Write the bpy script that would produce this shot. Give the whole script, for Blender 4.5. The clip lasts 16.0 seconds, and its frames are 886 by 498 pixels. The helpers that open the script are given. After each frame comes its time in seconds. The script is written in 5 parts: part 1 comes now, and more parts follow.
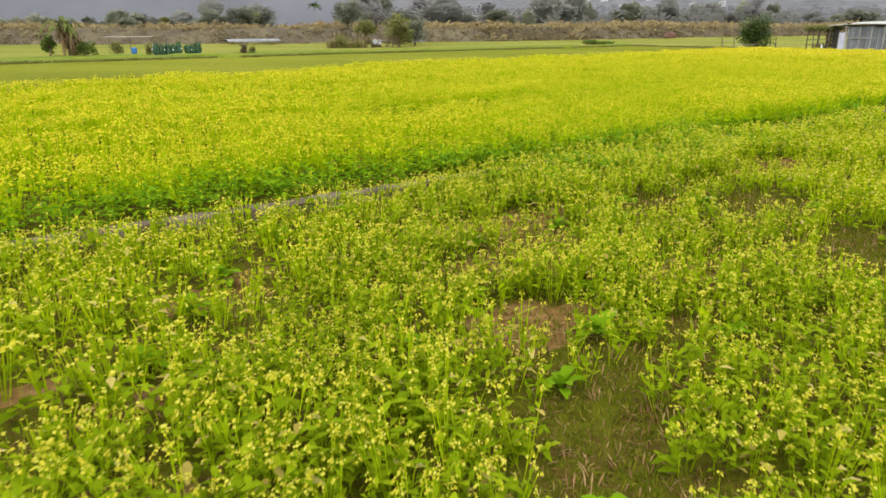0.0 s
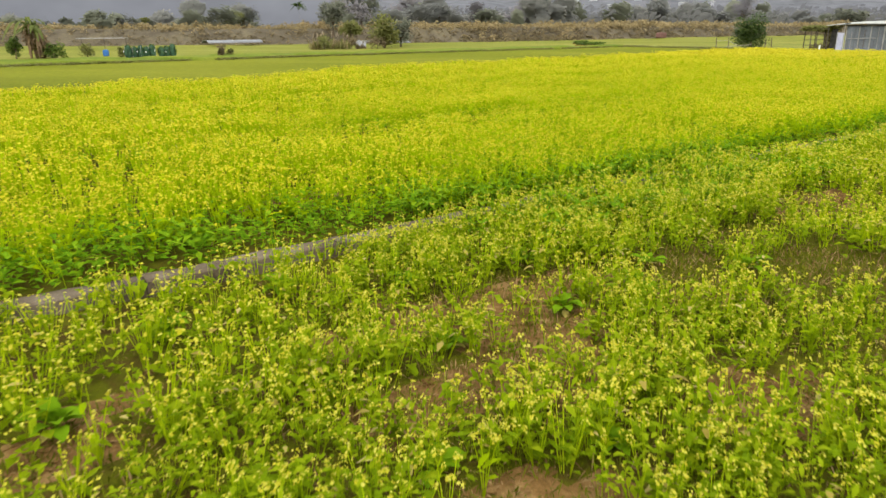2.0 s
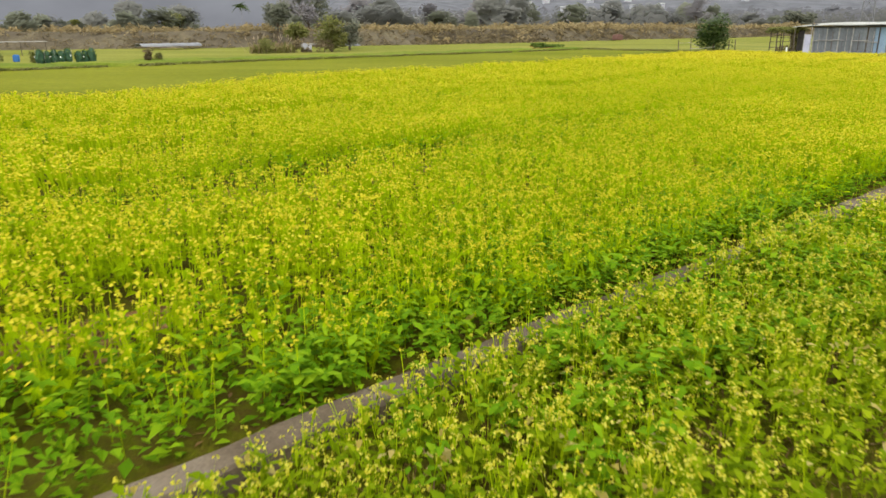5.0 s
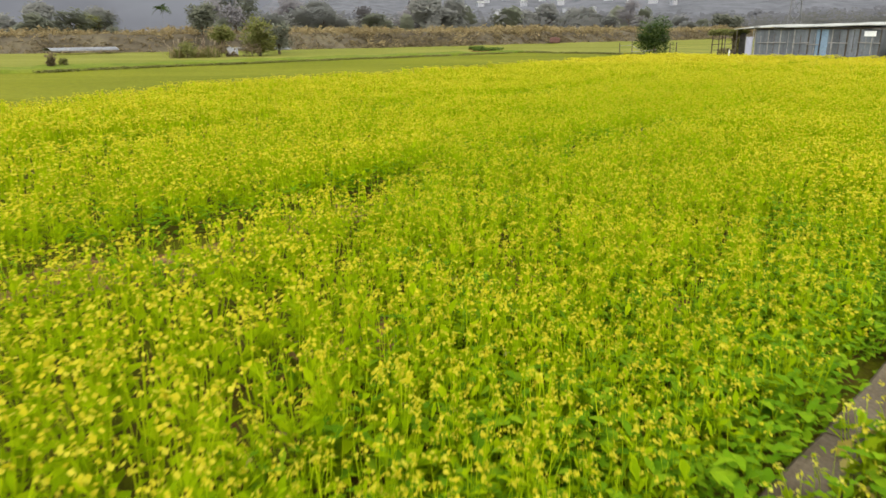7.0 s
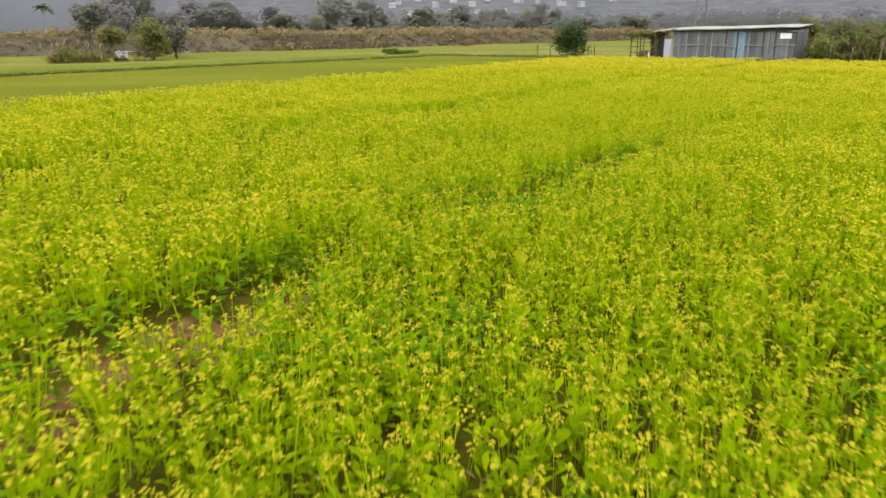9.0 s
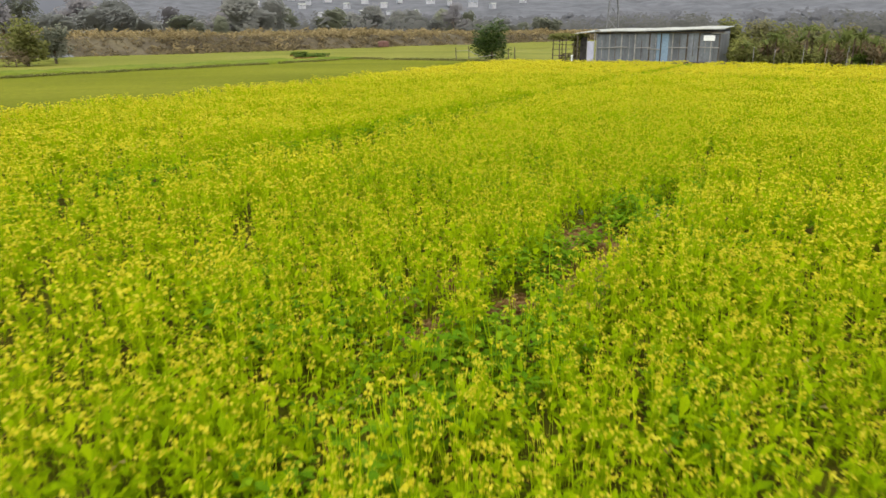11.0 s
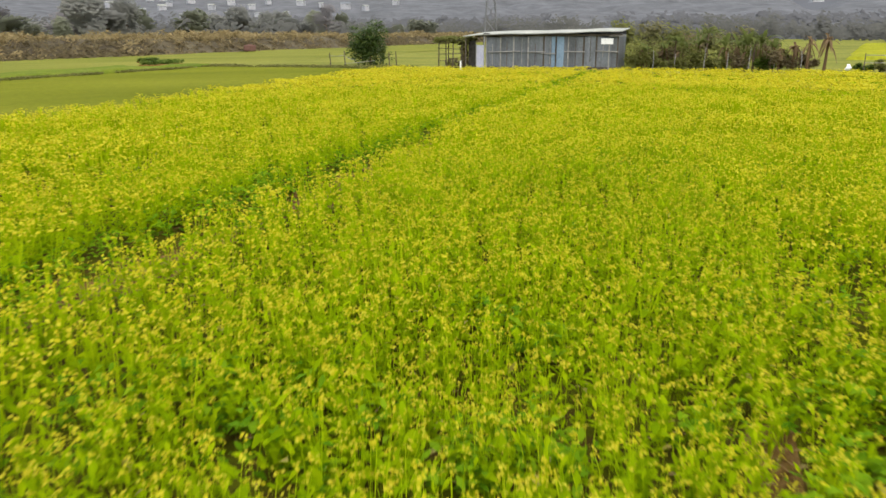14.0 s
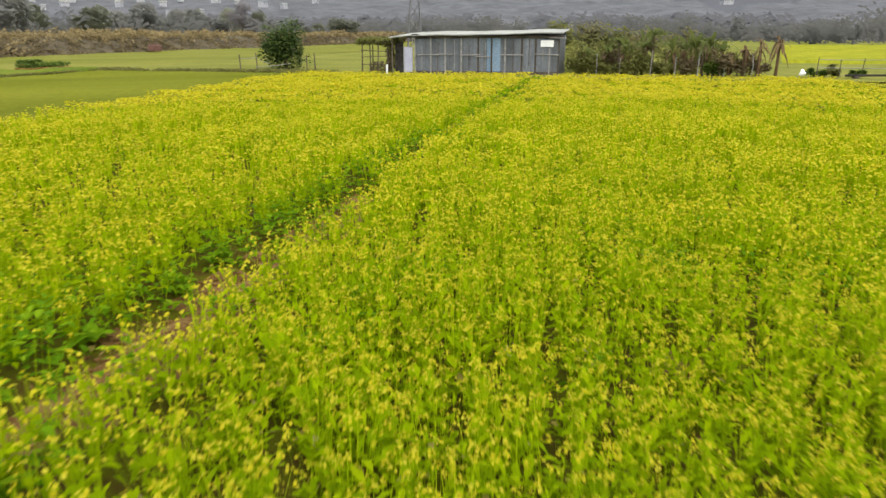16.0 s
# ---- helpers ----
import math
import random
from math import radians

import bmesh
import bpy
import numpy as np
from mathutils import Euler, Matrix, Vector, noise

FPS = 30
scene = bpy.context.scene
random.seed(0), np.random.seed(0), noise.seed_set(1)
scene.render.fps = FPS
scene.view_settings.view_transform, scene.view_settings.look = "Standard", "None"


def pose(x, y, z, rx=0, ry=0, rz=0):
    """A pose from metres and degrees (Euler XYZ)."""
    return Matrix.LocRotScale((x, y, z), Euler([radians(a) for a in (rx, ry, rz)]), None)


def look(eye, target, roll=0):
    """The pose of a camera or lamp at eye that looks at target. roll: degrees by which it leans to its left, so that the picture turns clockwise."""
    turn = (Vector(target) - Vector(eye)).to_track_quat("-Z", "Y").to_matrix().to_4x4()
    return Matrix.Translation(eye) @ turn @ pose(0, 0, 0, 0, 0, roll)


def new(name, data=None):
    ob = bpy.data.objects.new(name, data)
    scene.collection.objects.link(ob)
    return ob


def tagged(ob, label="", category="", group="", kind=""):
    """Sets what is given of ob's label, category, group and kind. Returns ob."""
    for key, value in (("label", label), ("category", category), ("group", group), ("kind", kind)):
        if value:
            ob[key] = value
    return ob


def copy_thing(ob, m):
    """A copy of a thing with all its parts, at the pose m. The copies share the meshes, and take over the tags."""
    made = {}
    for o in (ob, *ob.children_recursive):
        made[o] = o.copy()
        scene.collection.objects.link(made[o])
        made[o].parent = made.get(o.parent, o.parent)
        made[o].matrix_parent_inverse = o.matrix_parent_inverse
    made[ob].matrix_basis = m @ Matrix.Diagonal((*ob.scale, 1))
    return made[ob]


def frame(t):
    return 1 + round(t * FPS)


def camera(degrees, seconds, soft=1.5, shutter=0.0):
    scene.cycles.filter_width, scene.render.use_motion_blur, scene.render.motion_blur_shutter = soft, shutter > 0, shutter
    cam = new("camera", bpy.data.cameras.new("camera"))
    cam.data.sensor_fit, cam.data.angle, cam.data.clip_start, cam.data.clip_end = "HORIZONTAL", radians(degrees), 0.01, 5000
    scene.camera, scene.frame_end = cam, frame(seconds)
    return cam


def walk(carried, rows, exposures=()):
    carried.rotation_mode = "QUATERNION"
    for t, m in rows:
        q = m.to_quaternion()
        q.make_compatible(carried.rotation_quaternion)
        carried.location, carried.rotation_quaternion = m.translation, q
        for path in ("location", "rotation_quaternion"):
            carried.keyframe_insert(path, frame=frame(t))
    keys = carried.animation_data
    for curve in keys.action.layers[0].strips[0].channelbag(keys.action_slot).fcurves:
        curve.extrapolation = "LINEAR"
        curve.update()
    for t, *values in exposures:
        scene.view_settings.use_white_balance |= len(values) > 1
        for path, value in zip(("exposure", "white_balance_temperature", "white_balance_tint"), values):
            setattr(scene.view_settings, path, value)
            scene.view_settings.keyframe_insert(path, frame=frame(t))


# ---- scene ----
cam = camera(64.0, 16.0, soft=1.5, shutter=0.36)
PATH = [
    (0, (0.8, -0.474, 2.305), (0.44, 1.4, 1.705), -0.1),
    (0.5, (0.75, 0.099, 2.317), (0.393, 1.973, 1.718), -0.2),
    (1, (0.698, 0.709, 2.333), (0.346, 2.585, 1.733), -0.2),
    (1.5, (0.632, 1.331, 2.35), (0.289, 3.208, 1.75), -0.2),
    (2, (0.573, 2.013, 2.359), (0.24, 3.891, 1.759), -0.2),
    (2.5, (0.486, 2.71, 2.364), (0.168, 4.591, 1.765), -0.2),
    (3, (0.405, 3.455, 2.365), (0.102, 5.338, 1.765), -0.2),
    (3.5, (0.342, 4.195, 2.368), (0.055, 6.082, 1.77), -0.3),
    (4, (0.285, 4.949, 2.372), (0.018, 6.839, 1.774), -0.3),
    (6.5, (-0.285, 9.061, 2.236), (-0.386, 10.97, 1.648), -0.3),
    (7, (-0.318, 9.9, 2.243), (-0.368, 11.811, 1.656), -0.3),
    (7.5, (-0.338, 10.79, 2.265), (-0.333, 12.702, 1.678), -0.2),
    (8, (-0.347, 11.701, 2.273), (-0.285, 13.612, 1.688), -0.3),
    (8.5, (-0.327, 12.627, 2.291), (-0.209, 14.536, 1.705), -0.3),
    (9, (-0.29, 13.536, 2.303), (-0.115, 15.441, 1.718), -0.3),
    (11.5, (0.244, 18.549, 2.38), (0.695, 20.408, 1.797), -0.3),
    (12, (0.42, 19.562, 2.386), (0.924, 21.408, 1.803), -0.3),
    (12.5, (0.672, 20.669, 2.389), (1.228, 22.5, 1.807), -0.4),
    (13, (0.961, 21.793, 2.391), (1.569, 23.607, 1.809), -0.3),
    (13.5, (1.292, 22.949, 2.404), (1.95, 24.746, 1.822), -0.3),
    (14, (1.652, 24.125, 2.408), (2.36, 25.904, 1.829), -0.4),
    (14.5, (2.043, 25.264, 2.439), (2.797, 27.023, 1.859), -0.4),
    (15, (2.471, 26.455, 2.473), (3.271, 28.194, 1.891), -0.3),
    (15.5, (2.935, 27.711, 2.476), (3.781, 29.427, 1.895), -0.2),
    (16, (3.471, 28.958, 2.499), (4.364, 30.65, 1.918), -0.1),
]
walk(cam, [(t, look(e, a, r)) for t, e, a, r in PATH], exposures=((0, 0.33), (4, 0.25), (9, 0.13), (16, 0.08)))

# ---------- world, sun ----------
GRID = math.degrees(math.atan2(0.735, 0.68))      # the fields lie square to this heading
world = bpy.data.worlds.new("overcast")
scene.world = world
world.use_nodes = True
wn = world.node_tree
wn.nodes.clear()
sky = wn.nodes.new("ShaderNodeTexSky")
sky.sky_type = "NISHITA"
sky.sun_disc = False
sky.sun_elevation = radians(48)
sky.sun_rotation = radians(160)
sky.dust_density = 6.0
sky.air_density = 1.5
cloud = wn.nodes.new("ShaderNodeMix")
cloud.data_type = "RGBA"
cloud.inputs[0].default_value = 0.72
cloud.inputs[7].default_value = (7.6, 7.8, 8.2, 1)
wb = wn.nodes.new("ShaderNodeBackground")
wb.inputs[1].default_value = 0.262
wo = wn.nodes.new("ShaderNodeOutputWorld")
wn.links.new(sky.outputs[0], cloud.inputs[6])
wn.links.new(cloud.outputs[2], wb.inputs[0])
wn.links.new(wb.outputs[0], wo.inputs[0])

sun_data = bpy.data.lights.new("sun", "SUN")
sun_data.energy = 1.15
sun_data.angle = radians(60)
sun_data.color = (1.0, 0.96, 0.88)
sun = new("sun", sun_data)
sun.matrix_world = look((0, 0, 50), (22, 40, 0))


# ---------- materials ----------
def material(name, rough=0.8, gloss=0.02):
    m = bpy.data.materials.new(name)
    m.use_nodes = True
    nt = m.node_tree
    b = nt.nodes["Principled BSDF"]
    b.inputs["Roughness"].default_value = rough
    b.inputs["Specular IOR Level"].default_value = gloss
    return m, nt, b


def ramp(nt, fac, stops):
    r = nt.nodes.new("ShaderNodeValToRGB")
    el = r.color_ramp.elements
    while len(el) < len(stops):
        el.new(0.5)
    for e, (p, c) in zip(el, stops):
        e.position, e.color = p, (*c, 1)
    nt.links.new(fac, r.inputs[0])
    return r.outputs[0]


def noise_of(nt, scale, detail=4.0, rough=0.55, stretch=None):
    g = nt.nodes.new("ShaderNodeNewGeometry")
    t = nt.nodes.new("ShaderNodeTexNoise")
    t.inputs["Scale"].default_value = scale
    t.inputs["Detail"].default_value = detail
    t.inputs["Roughness"].default_value = rough
    src = g.outputs["Position"]
    if stretch:
        mp = nt.nodes.new("ShaderNodeMapping")
        mp.inputs["Rotation"].default_value = (0, 0, radians(-GRID))
        mp.inputs["Scale"].default_value = stretch
        nt.links.new(src, mp.inputs[0])
        src = mp.outputs[0]
    nt.links.new(src, t.inputs["Vector"])
    return t.outputs["Fac"]


def mix(nt, fac, a, b, blend="MIX"):
    m = nt.nodes.new("ShaderNodeMix")
    m.data_type = "RGBA"
    m.blend_type = blend
    for sock, v in ((m.inputs[0], fac), (m.inputs[6], a), (m.inputs[7], b)):
        if isinstance(v, (int, float)):
            sock.default_value = v
        elif isinstance(v, tuple):
            sock.default_value = (*v, 1)
        else:
            nt.links.new(v, sock)
    return m.outputs[2]


def bump(nt, bsdf, height, dist=0.02, strength=0.6):
    n = nt.nodes.new("ShaderNodeBump")
    n.inputs["Strength"].default_value = strength
    n.inputs["Distance"].default_value = dist
    nt.links.new(height, n.inputs["Height"])
    nt.links.new(n.outputs[0], bsdf.inputs["Normal"])


def leafy(name, dark, mid, light, rough=0.6, through_light=0.3, patch=0.0):
    """Thin leaf or petal: varies from piece to piece, lets some light through."""
    m, nt, b = material(name, rough)
    g = nt.nodes.new("ShaderNodeNewGeometry")
    col = ramp(nt, g.outputs["Random Per Island"], [(0.0, dark), (0.5, mid), (1.0, light)])
    if patch:
        n = noise_of(nt, patch, 3.0)
        col = mix(nt, ramp(nt, n, [(0.35, (0, 0, 0)), (0.65, (0.5, 0.5, 0.5))]), col, light)
    nt.links.new(col, b.inputs["Base Color"])
    if through_light:
        t = nt.nodes.new("ShaderNodeBsdfTranslucent")
        nt.links.new(col, t.inputs[0])
        s = nt.nodes.new("ShaderNodeMixShader")
        s.inputs[0].default_value = through_light
        nt.links.new(b.outputs[0], s.inputs[1])
        nt.links.new(t.outputs[0], s.inputs[2])
        nt.links.new(s.outputs[0], nt.nodes["Material Output"].inputs[0])
    return m


def rough_mat(name, stops, scale, rough=0.9, fine=None, relief=0.02, stretch=None, metal=0.0, gloss=0.02):
    """Solid surface: blotches at one scale, grain at another, and relief."""
    m, nt, b = material(name, rough, gloss)
    a = noise_of(nt, scale, 5.0, 0.6, stretch)
    col = ramp(nt, a, stops)
    f = noise_of(nt, fine or scale * 11, 4.0, 0.6)
    col = mix(nt, 0.55, col, ramp(nt, f, [(0.25, (0.3, 0.3, 0.3)), (0.75, (0.75, 0.75, 0.75))]), "OVERLAY")
    nt.links.new(col, b.inputs["Base Color"])
    b.inputs["Metallic"].default_value = metal
    bump(nt, b, f, relief)
    return m


M_PETAL = leafy("mustard_petal", (0.475, 0.42, 0.012), (0.525, 0.465, 0.02), (0.575, 0.515, 0.04), 0.7, 0.45)
M_PALE = leafy("pale_petal", (0.427, 0.388, 0.0176), (0.485, 0.448, 0.036), (0.543, 0.514, 0.08), 0.7, 0.42)
M_LEAF = leafy("mustard_leaf", (0.20, 0.31, 0.002), (0.285, 0.405, 0.002), (0.38, 0.485, 0.003), 0.7, 0.55)
M_DEEP = leafy("deep_leaf", (0.0869, 0.193, 0.00475), (0.14, 0.261, 0.0057), (0.223, 0.348, 0.0095), 0.65, 0.4)
M_LOW_LEAF = leafy("thin_mustard_leaf", (0.126, 0.194, 0.003), (0.185, 0.266, 0.004), (0.284, 0.356, 0.008), 0.7, 0.47)
M_STEM = leafy("mustard_stem", (0.23, 0.32, 0.002), (0.31, 0.41, 0.003), (0.40, 0.48, 0.006), 0.7, 0.5)
M_YELLOW_LEAF = leafy("withered_leaf", (0.281, 0.222, 0.04), (0.351, 0.289, 0.064), (0.429, 0.355, 0.12), 0.7, 0.3)
M_GRASS = leafy("weed_grass", (0.0601, 0.0767, 0.0048), (0.0944, 0.112, 0.0064), (0.154, 0.157, 0.012), 0.8, 0.3)
M_STRAW = leafy("dry_straw", (0.144, 0.0836, 0.03), (0.216, 0.133, 0.0525), (0.32, 0.217, 0.0975), 0.8, 0.2)
M_SOIL = rough_mat("field_soil", [(0.3, (0.105, 0.057, 0.017)), (0.5, (0.175, 0.10, 0.032)), (0.7, (0.255, 0.158, 0.062))], 4.5, 0.95, 60, 0.05)
M_WEEDY_SOIL = rough_mat("weed_grown_soil", [(0.3, (0.0765, 0.0429, 0.0131)), (0.43, (0.0725, 0.0609, 0.00871)), (0.6, (0.0805, 0.0898, 0.00508)), (0.76, (0.0765, 0.0562, 0.0109))], 6.0, 0.95, 60, 0.03)
M_CONCRETE = rough_mat("weathered_concrete", [(0.3, (0.0688, 0.051, 0.0319)), (0.5, (0.12, 0.0935, 0.0622)), (0.7, (0.176, 0.143, 0.101))], 2.0, 0.9, 45, 0.01)
M_VERGE = rough_mat("rough_pasture", [(0.3, (0.106, 0.113, 0.02)), (0.5, (0.145, 0.152, 0.027)), (0.7, (0.20, 0.187, 0.045))], 0.12, 0.95, 3.0, 0.05)
M_PADDY = rough_mat("green_paddy", [(0.3, (0.090, 0.102, 0.005)), (0.5, (0.115, 0.125, 0.007)), (0.7, (0.142, 0.146, 0.011))], 0.15, 0.95, 5.0, 0.05, (0.35, 1, 1))
M_MEADOW = rough_mat("light_meadow", [(0.3, (0.103, 0.116, 0.0171)), (0.5, (0.135, 0.142, 0.0218)), (0.7, (0.18, 0.173, 0.0361))], 0.1, 0.95, 4.0, 0.05, (0.3, 1, 1))
M_BUND_GRASS = rough_mat("bund_grass", [(0.3, (0.07, 0.098, 0.012)), (0.5, (0.102, 0.132, 0.014)), (0.7, (0.138, 0.156, 0.022))], 0.35, 0.95, 4.0, 0.06, (0.25, 1, 1))


# ---------- building blocks ----------
def gp(s, d, z=0.0):
    """World place of a point s along and d across the fields."""
    return Vector((0.6782 * s - 0.7331 * d, 0.7331 * s + 0.6782 * d, z))


def at(s, d, z=0.0, turn=0.0, lean=0.0):
    p = gp(s, d, z)
    return pose(p.x, p.y, p.z, lean, 0, GRID + turn)


def mesh_of(name, verts, quads, mats, index=None, smooth=False):
    """A mesh from arrays of corners and four-sided faces."""
    me = bpy.data.meshes.new(name)
    verts = np.asarray(verts, dtype=np.float32)
    quads = np.asarray(quads, dtype=np.int32)
    me.vertices.add(len(verts))
    me.vertices.foreach_set("co", verts.ravel())
    me.loops.add(quads.size)
    me.loops.foreach_set("vertex_index", quads.ravel())
    me.polygons.add(len(quads))
    me.polygons.foreach_set("loop_start", np.arange(0, quads.size, 4, dtype=np.int32))
    for m in mats:
        me.materials.append(m)
    if index is not None:
        me.polygons.foreach_set("material_index", np.asarray(index, dtype=np.int32))
    me.polygons.foreach_set("use_smooth", np.full(len(quads), smooth))
    me.update(calc_edges=True)
    return me


class Bag:
    """Collects quads of plant tissue."""

    def __init__(self):
        self.v, self.q, self.m, self.n = [], [], [], 0

    def add(self, verts, quads, mat):
        verts = np.asarray(verts, dtype=np.float32).reshape(-1, 3)
        quads = np.asarray(quads, dtype=np.int32).reshape(-1, 4)
        self.v.append(verts)
        self.q.append(quads + self.n)
        mat = np.asarray(mat, dtype=np.int32)
        self.m.append(np.full(len(quads), mat) if mat.ndim == 0 else mat)
        self.n += len(verts)

    def arrays(self):
        return np.concatenate(self.v), np.concatenate(self.q), np.concatenate(self.m)

    def stamp(self, shape, places, yaw, size, lean=None):
        """Copies of a shape (arrays) at many places."""
        v, q, m = shape
        k = len(places)
        if k == 0:
            return
        c, s = np.cos(yaw)[:, None], np.sin(yaw)[:, None]
        sz = np.asarray(size, dtype=np.float32)
        x = v[None, :, 0] * c - v[None, :, 1] * s
        y = v[None, :, 0] * s + v[None, :, 1] * c
        z = np.repeat(v[None, :, 2], k, 0)
        if lean is not None:
            x = x + z * lean[:, 0:1]
            y = y + z * lean[:, 1:2]
        out = np.stack([x, y, z], -1) * sz[:, None, None] + places[:, None, :]
        self.v.append(out.reshape(-1, 3).astype(np.float32))
        off = (np.arange(k) * len(v))[:, None, None]
        self.q.append((q[None] + off).reshape(-1, 4).astype(np.int32) + self.n)
        self.m.append(np.tile(m, k))
        self.n += k * len(v)

    def mesh(self, name, mats, smooth=False):
        v, q, m = self.arrays()
        return mesh_of(name, v, q, mats, m, smooth)


def tube(points, radii, sides=3):
    """A tapering tube along points, as corners and quads."""
    pts = np.asarray(points, dtype=float)
    vs, qs = [], []
    for i, p in enumerate(pts):
        t = pts[min(i + 1, len(pts) - 1)] - pts[max(i - 1, 0)]
        t = t / (np.linalg.norm(t) + 1e-9)
        u = np.cross(t, (0.3, 1.0, 0.1))
        u /= np.linalg.norm(u) + 1e-9
        w = np.cross(t, u)
        for k in range(sides):
            a = 2 * math.pi * k / sides
            vs.append(p + radii[i] * (math.cos(a) * u + math.sin(a) * w))
    for i in range(len(pts) - 1):
        for k in range(sides):
            j = (k + 1) % sides
            qs.append((i * sides + k, i * sides + j, (i + 1) * sides + j, (i + 1) * sides + k))
    return np.array(vs), np.array(qs)


def blade(base, heading, length, width, rise, droop, segments=2):
    """A leaf: a strip that rises and bends over, widest before the middle."""
    h = np.array([math.cos(heading), math.sin(heading), 0.0])
    side = np.array([-h[1], h[0], 0.0])
    vs, qs = [], []
    if segments == 1:
        p = [np.asarray(base) + h * length * f * math.cos(rise) + np.array([0, 0, length * (f * math.sin(rise) - droop * f * f)]) for f in (0, 0.55, 1)]
        w = np.array([0, 0, 0.12 * width])
        return np.array([p[0], p[1] - side * width * 0.5 + w, p[2], p[1] + side * width * 0.5 + w]), np.array([(0, 1, 2, 3)])
    for i in range(segments + 1):
        f = i / segments
        p = np.asarray(base) + h * length * f * math.cos(rise) + np.array([0, 0, length * (f * math.sin(rise) - droop * f * f)])
        w = width * (0.25, 1.0, 0.25)[i] * 0.5 if segments == 2 else width * 0.5 * max(0.18, math.sin(math.pi * (0.12 + 0.83 * f)))
        up = np.array([0, 0, 0.25 * w])
        vs += [p - side * w + up, p + side * w + up]
        if i:
            qs.append((2 * i - 2, 2 * i - 1, 2 * i + 1, 2 * i))
    return np.array(vs), np.array(qs)


def ribbon(a, b, width):
    """A thin side stem."""
    a, b = np.asarray(a, dtype=float), np.asarray(b, dtype=float)
    u = np.cross(b - a, (0.31, 0.7, 0.2))
    u *= 0.5 * width / (np.linalg.norm(u) + 1e-9)
    return np.array([a - u, a + u, b + u * 0.6, b - u * 0.6]), np.array([(0, 1, 2, 3)])


def petals(rng, centre, count, spread, size, tilt=0.5):
    """Small open flowers round the tip of a stem, each a tilted square of petals."""
    vs, qs = [], []
    for i in range(count):
        a = rng.uniform(0, 2 * math.pi)
        r = spread * math.sqrt(rng.uniform(0.02, 1))
        c = np.asarray(centre) + np.array([r * math.cos(a), r * math.sin(a), spread * (0.55 - 1.1 * (r / spread) ** 2) + rng.uniform(-0.2, 0.2) * spread])
        n = np.array([math.cos(a) * r / spread * 0.9, math.sin(a) * r / spread * 0.9, 1.0]) + rng.normal(0, tilt, 3)
        n /= np.linalg.norm(n)
        u = np.cross(n, rng.normal(0, 1, 3))
        u /= np.linalg.norm(u)
        w = np.cross(n, u)
        k = size * rng.uniform(0.75, 1.2) * 0.5
        b = len(vs)
        vs += [c + k * u, c + k * w, c - k * u, c - k * w]
        qs.append((b, b + 1, b + 2, b + 3))
    return np.array(vs), np.array(qs)


def mustard(rng, detail, height=0.62, heads=4, leaf=1.0, flower=1.0, old=0.02):
    """One flowering mustard plant: a few slender stems from one root. Tissue: 0 stem, 1 leaf, 2 petal, 3 withered leaf."""
    b = Bag()
    for i in range(heads):
        a, r = rng.uniform(0, 2 * math.pi), 0.03 + (0.11, 0.12, 0.15, 0.2)[detail] * math.sqrt(rng.uniform())
        h = height * rng.uniform((0.70, 0.76, 0.82, 0.86)[detail], 1.05)
        foot = np.array([0.25 * r * math.cos(a), 0.25 * r * math.sin(a), 0.0])
        tip = np.array([r * math.cos(a), r * math.sin(a), h])
        if detail == 0:
            b.add(*ribbon(foot, tip, 0.006), 0)
            b.add(*petals(rng, tip, 6, 0.023 * flower, 0.019 * flower), 2)
        elif detail == 1:
            if i % 3 < 2:
                b.add(*ribbon(foot + (tip - foot) * 0.25, tip, 0.010), 0)
            b.add(*petals(rng, tip, 2, 0.022 * flower, 0.033 * flower, 0.4), 2)
        elif detail == 2:
            if i % 4 == 0:
                b.add(*ribbon(foot + (tip - foot) * 0.3, tip, 0.035), 0)
            b.add(*petals(rng, tip, 1, 0.004 * flower, 0.048 * flower, 0.22), 2)
        else:
            b.add(*petals(rng, tip, 1, 0.004 * flower, 0.082 * flower, 0.18), 2)
        for k in range((2 + i % 2, 1 if i % 3 < 2 else 0, 0, 0)[detail]):
            f = rng.uniform(0.15, 0.85)
            ln = leaf * rng.uniform(0.07, 0.14) * (1.15 - 0.5 * f) * (1, 1.3, 1.5, 1.5)[detail]
            b.add(*blade(foot + (tip - foot) * f, rng.uniform(0, 6.283), ln, ln * rng.uniform(0.25, 0.45), rng.uniform(0.5, 1.3), rng.uniform(0.1, 0.5), 2 if detail == 0 else 1), 1)
    for k in range((9, 6, 4, 3)[detail]):
        ln = leaf * rng.uniform(0.065, 0.125) * (1, 1.4, 2.0, 2.8)[detail]
        b.add(*blade((rng.normal(0, 0.03), rng.normal(0, 0.03), rng.uniform(0.05, 0.3)), rng.uniform(0, 6.283), ln, ln * rng.uniform((0.36, 0.45, 0.45, 0.45)[detail], (0.6, 0.7, 0.7, 0.7)[detail]), rng.uniform(0.1, 1.0), rng.uniform(0.1, 0.6), 2 if detail == 0 else 1), 1 if rng.uniform() > old else 3)
    return b.arrays()


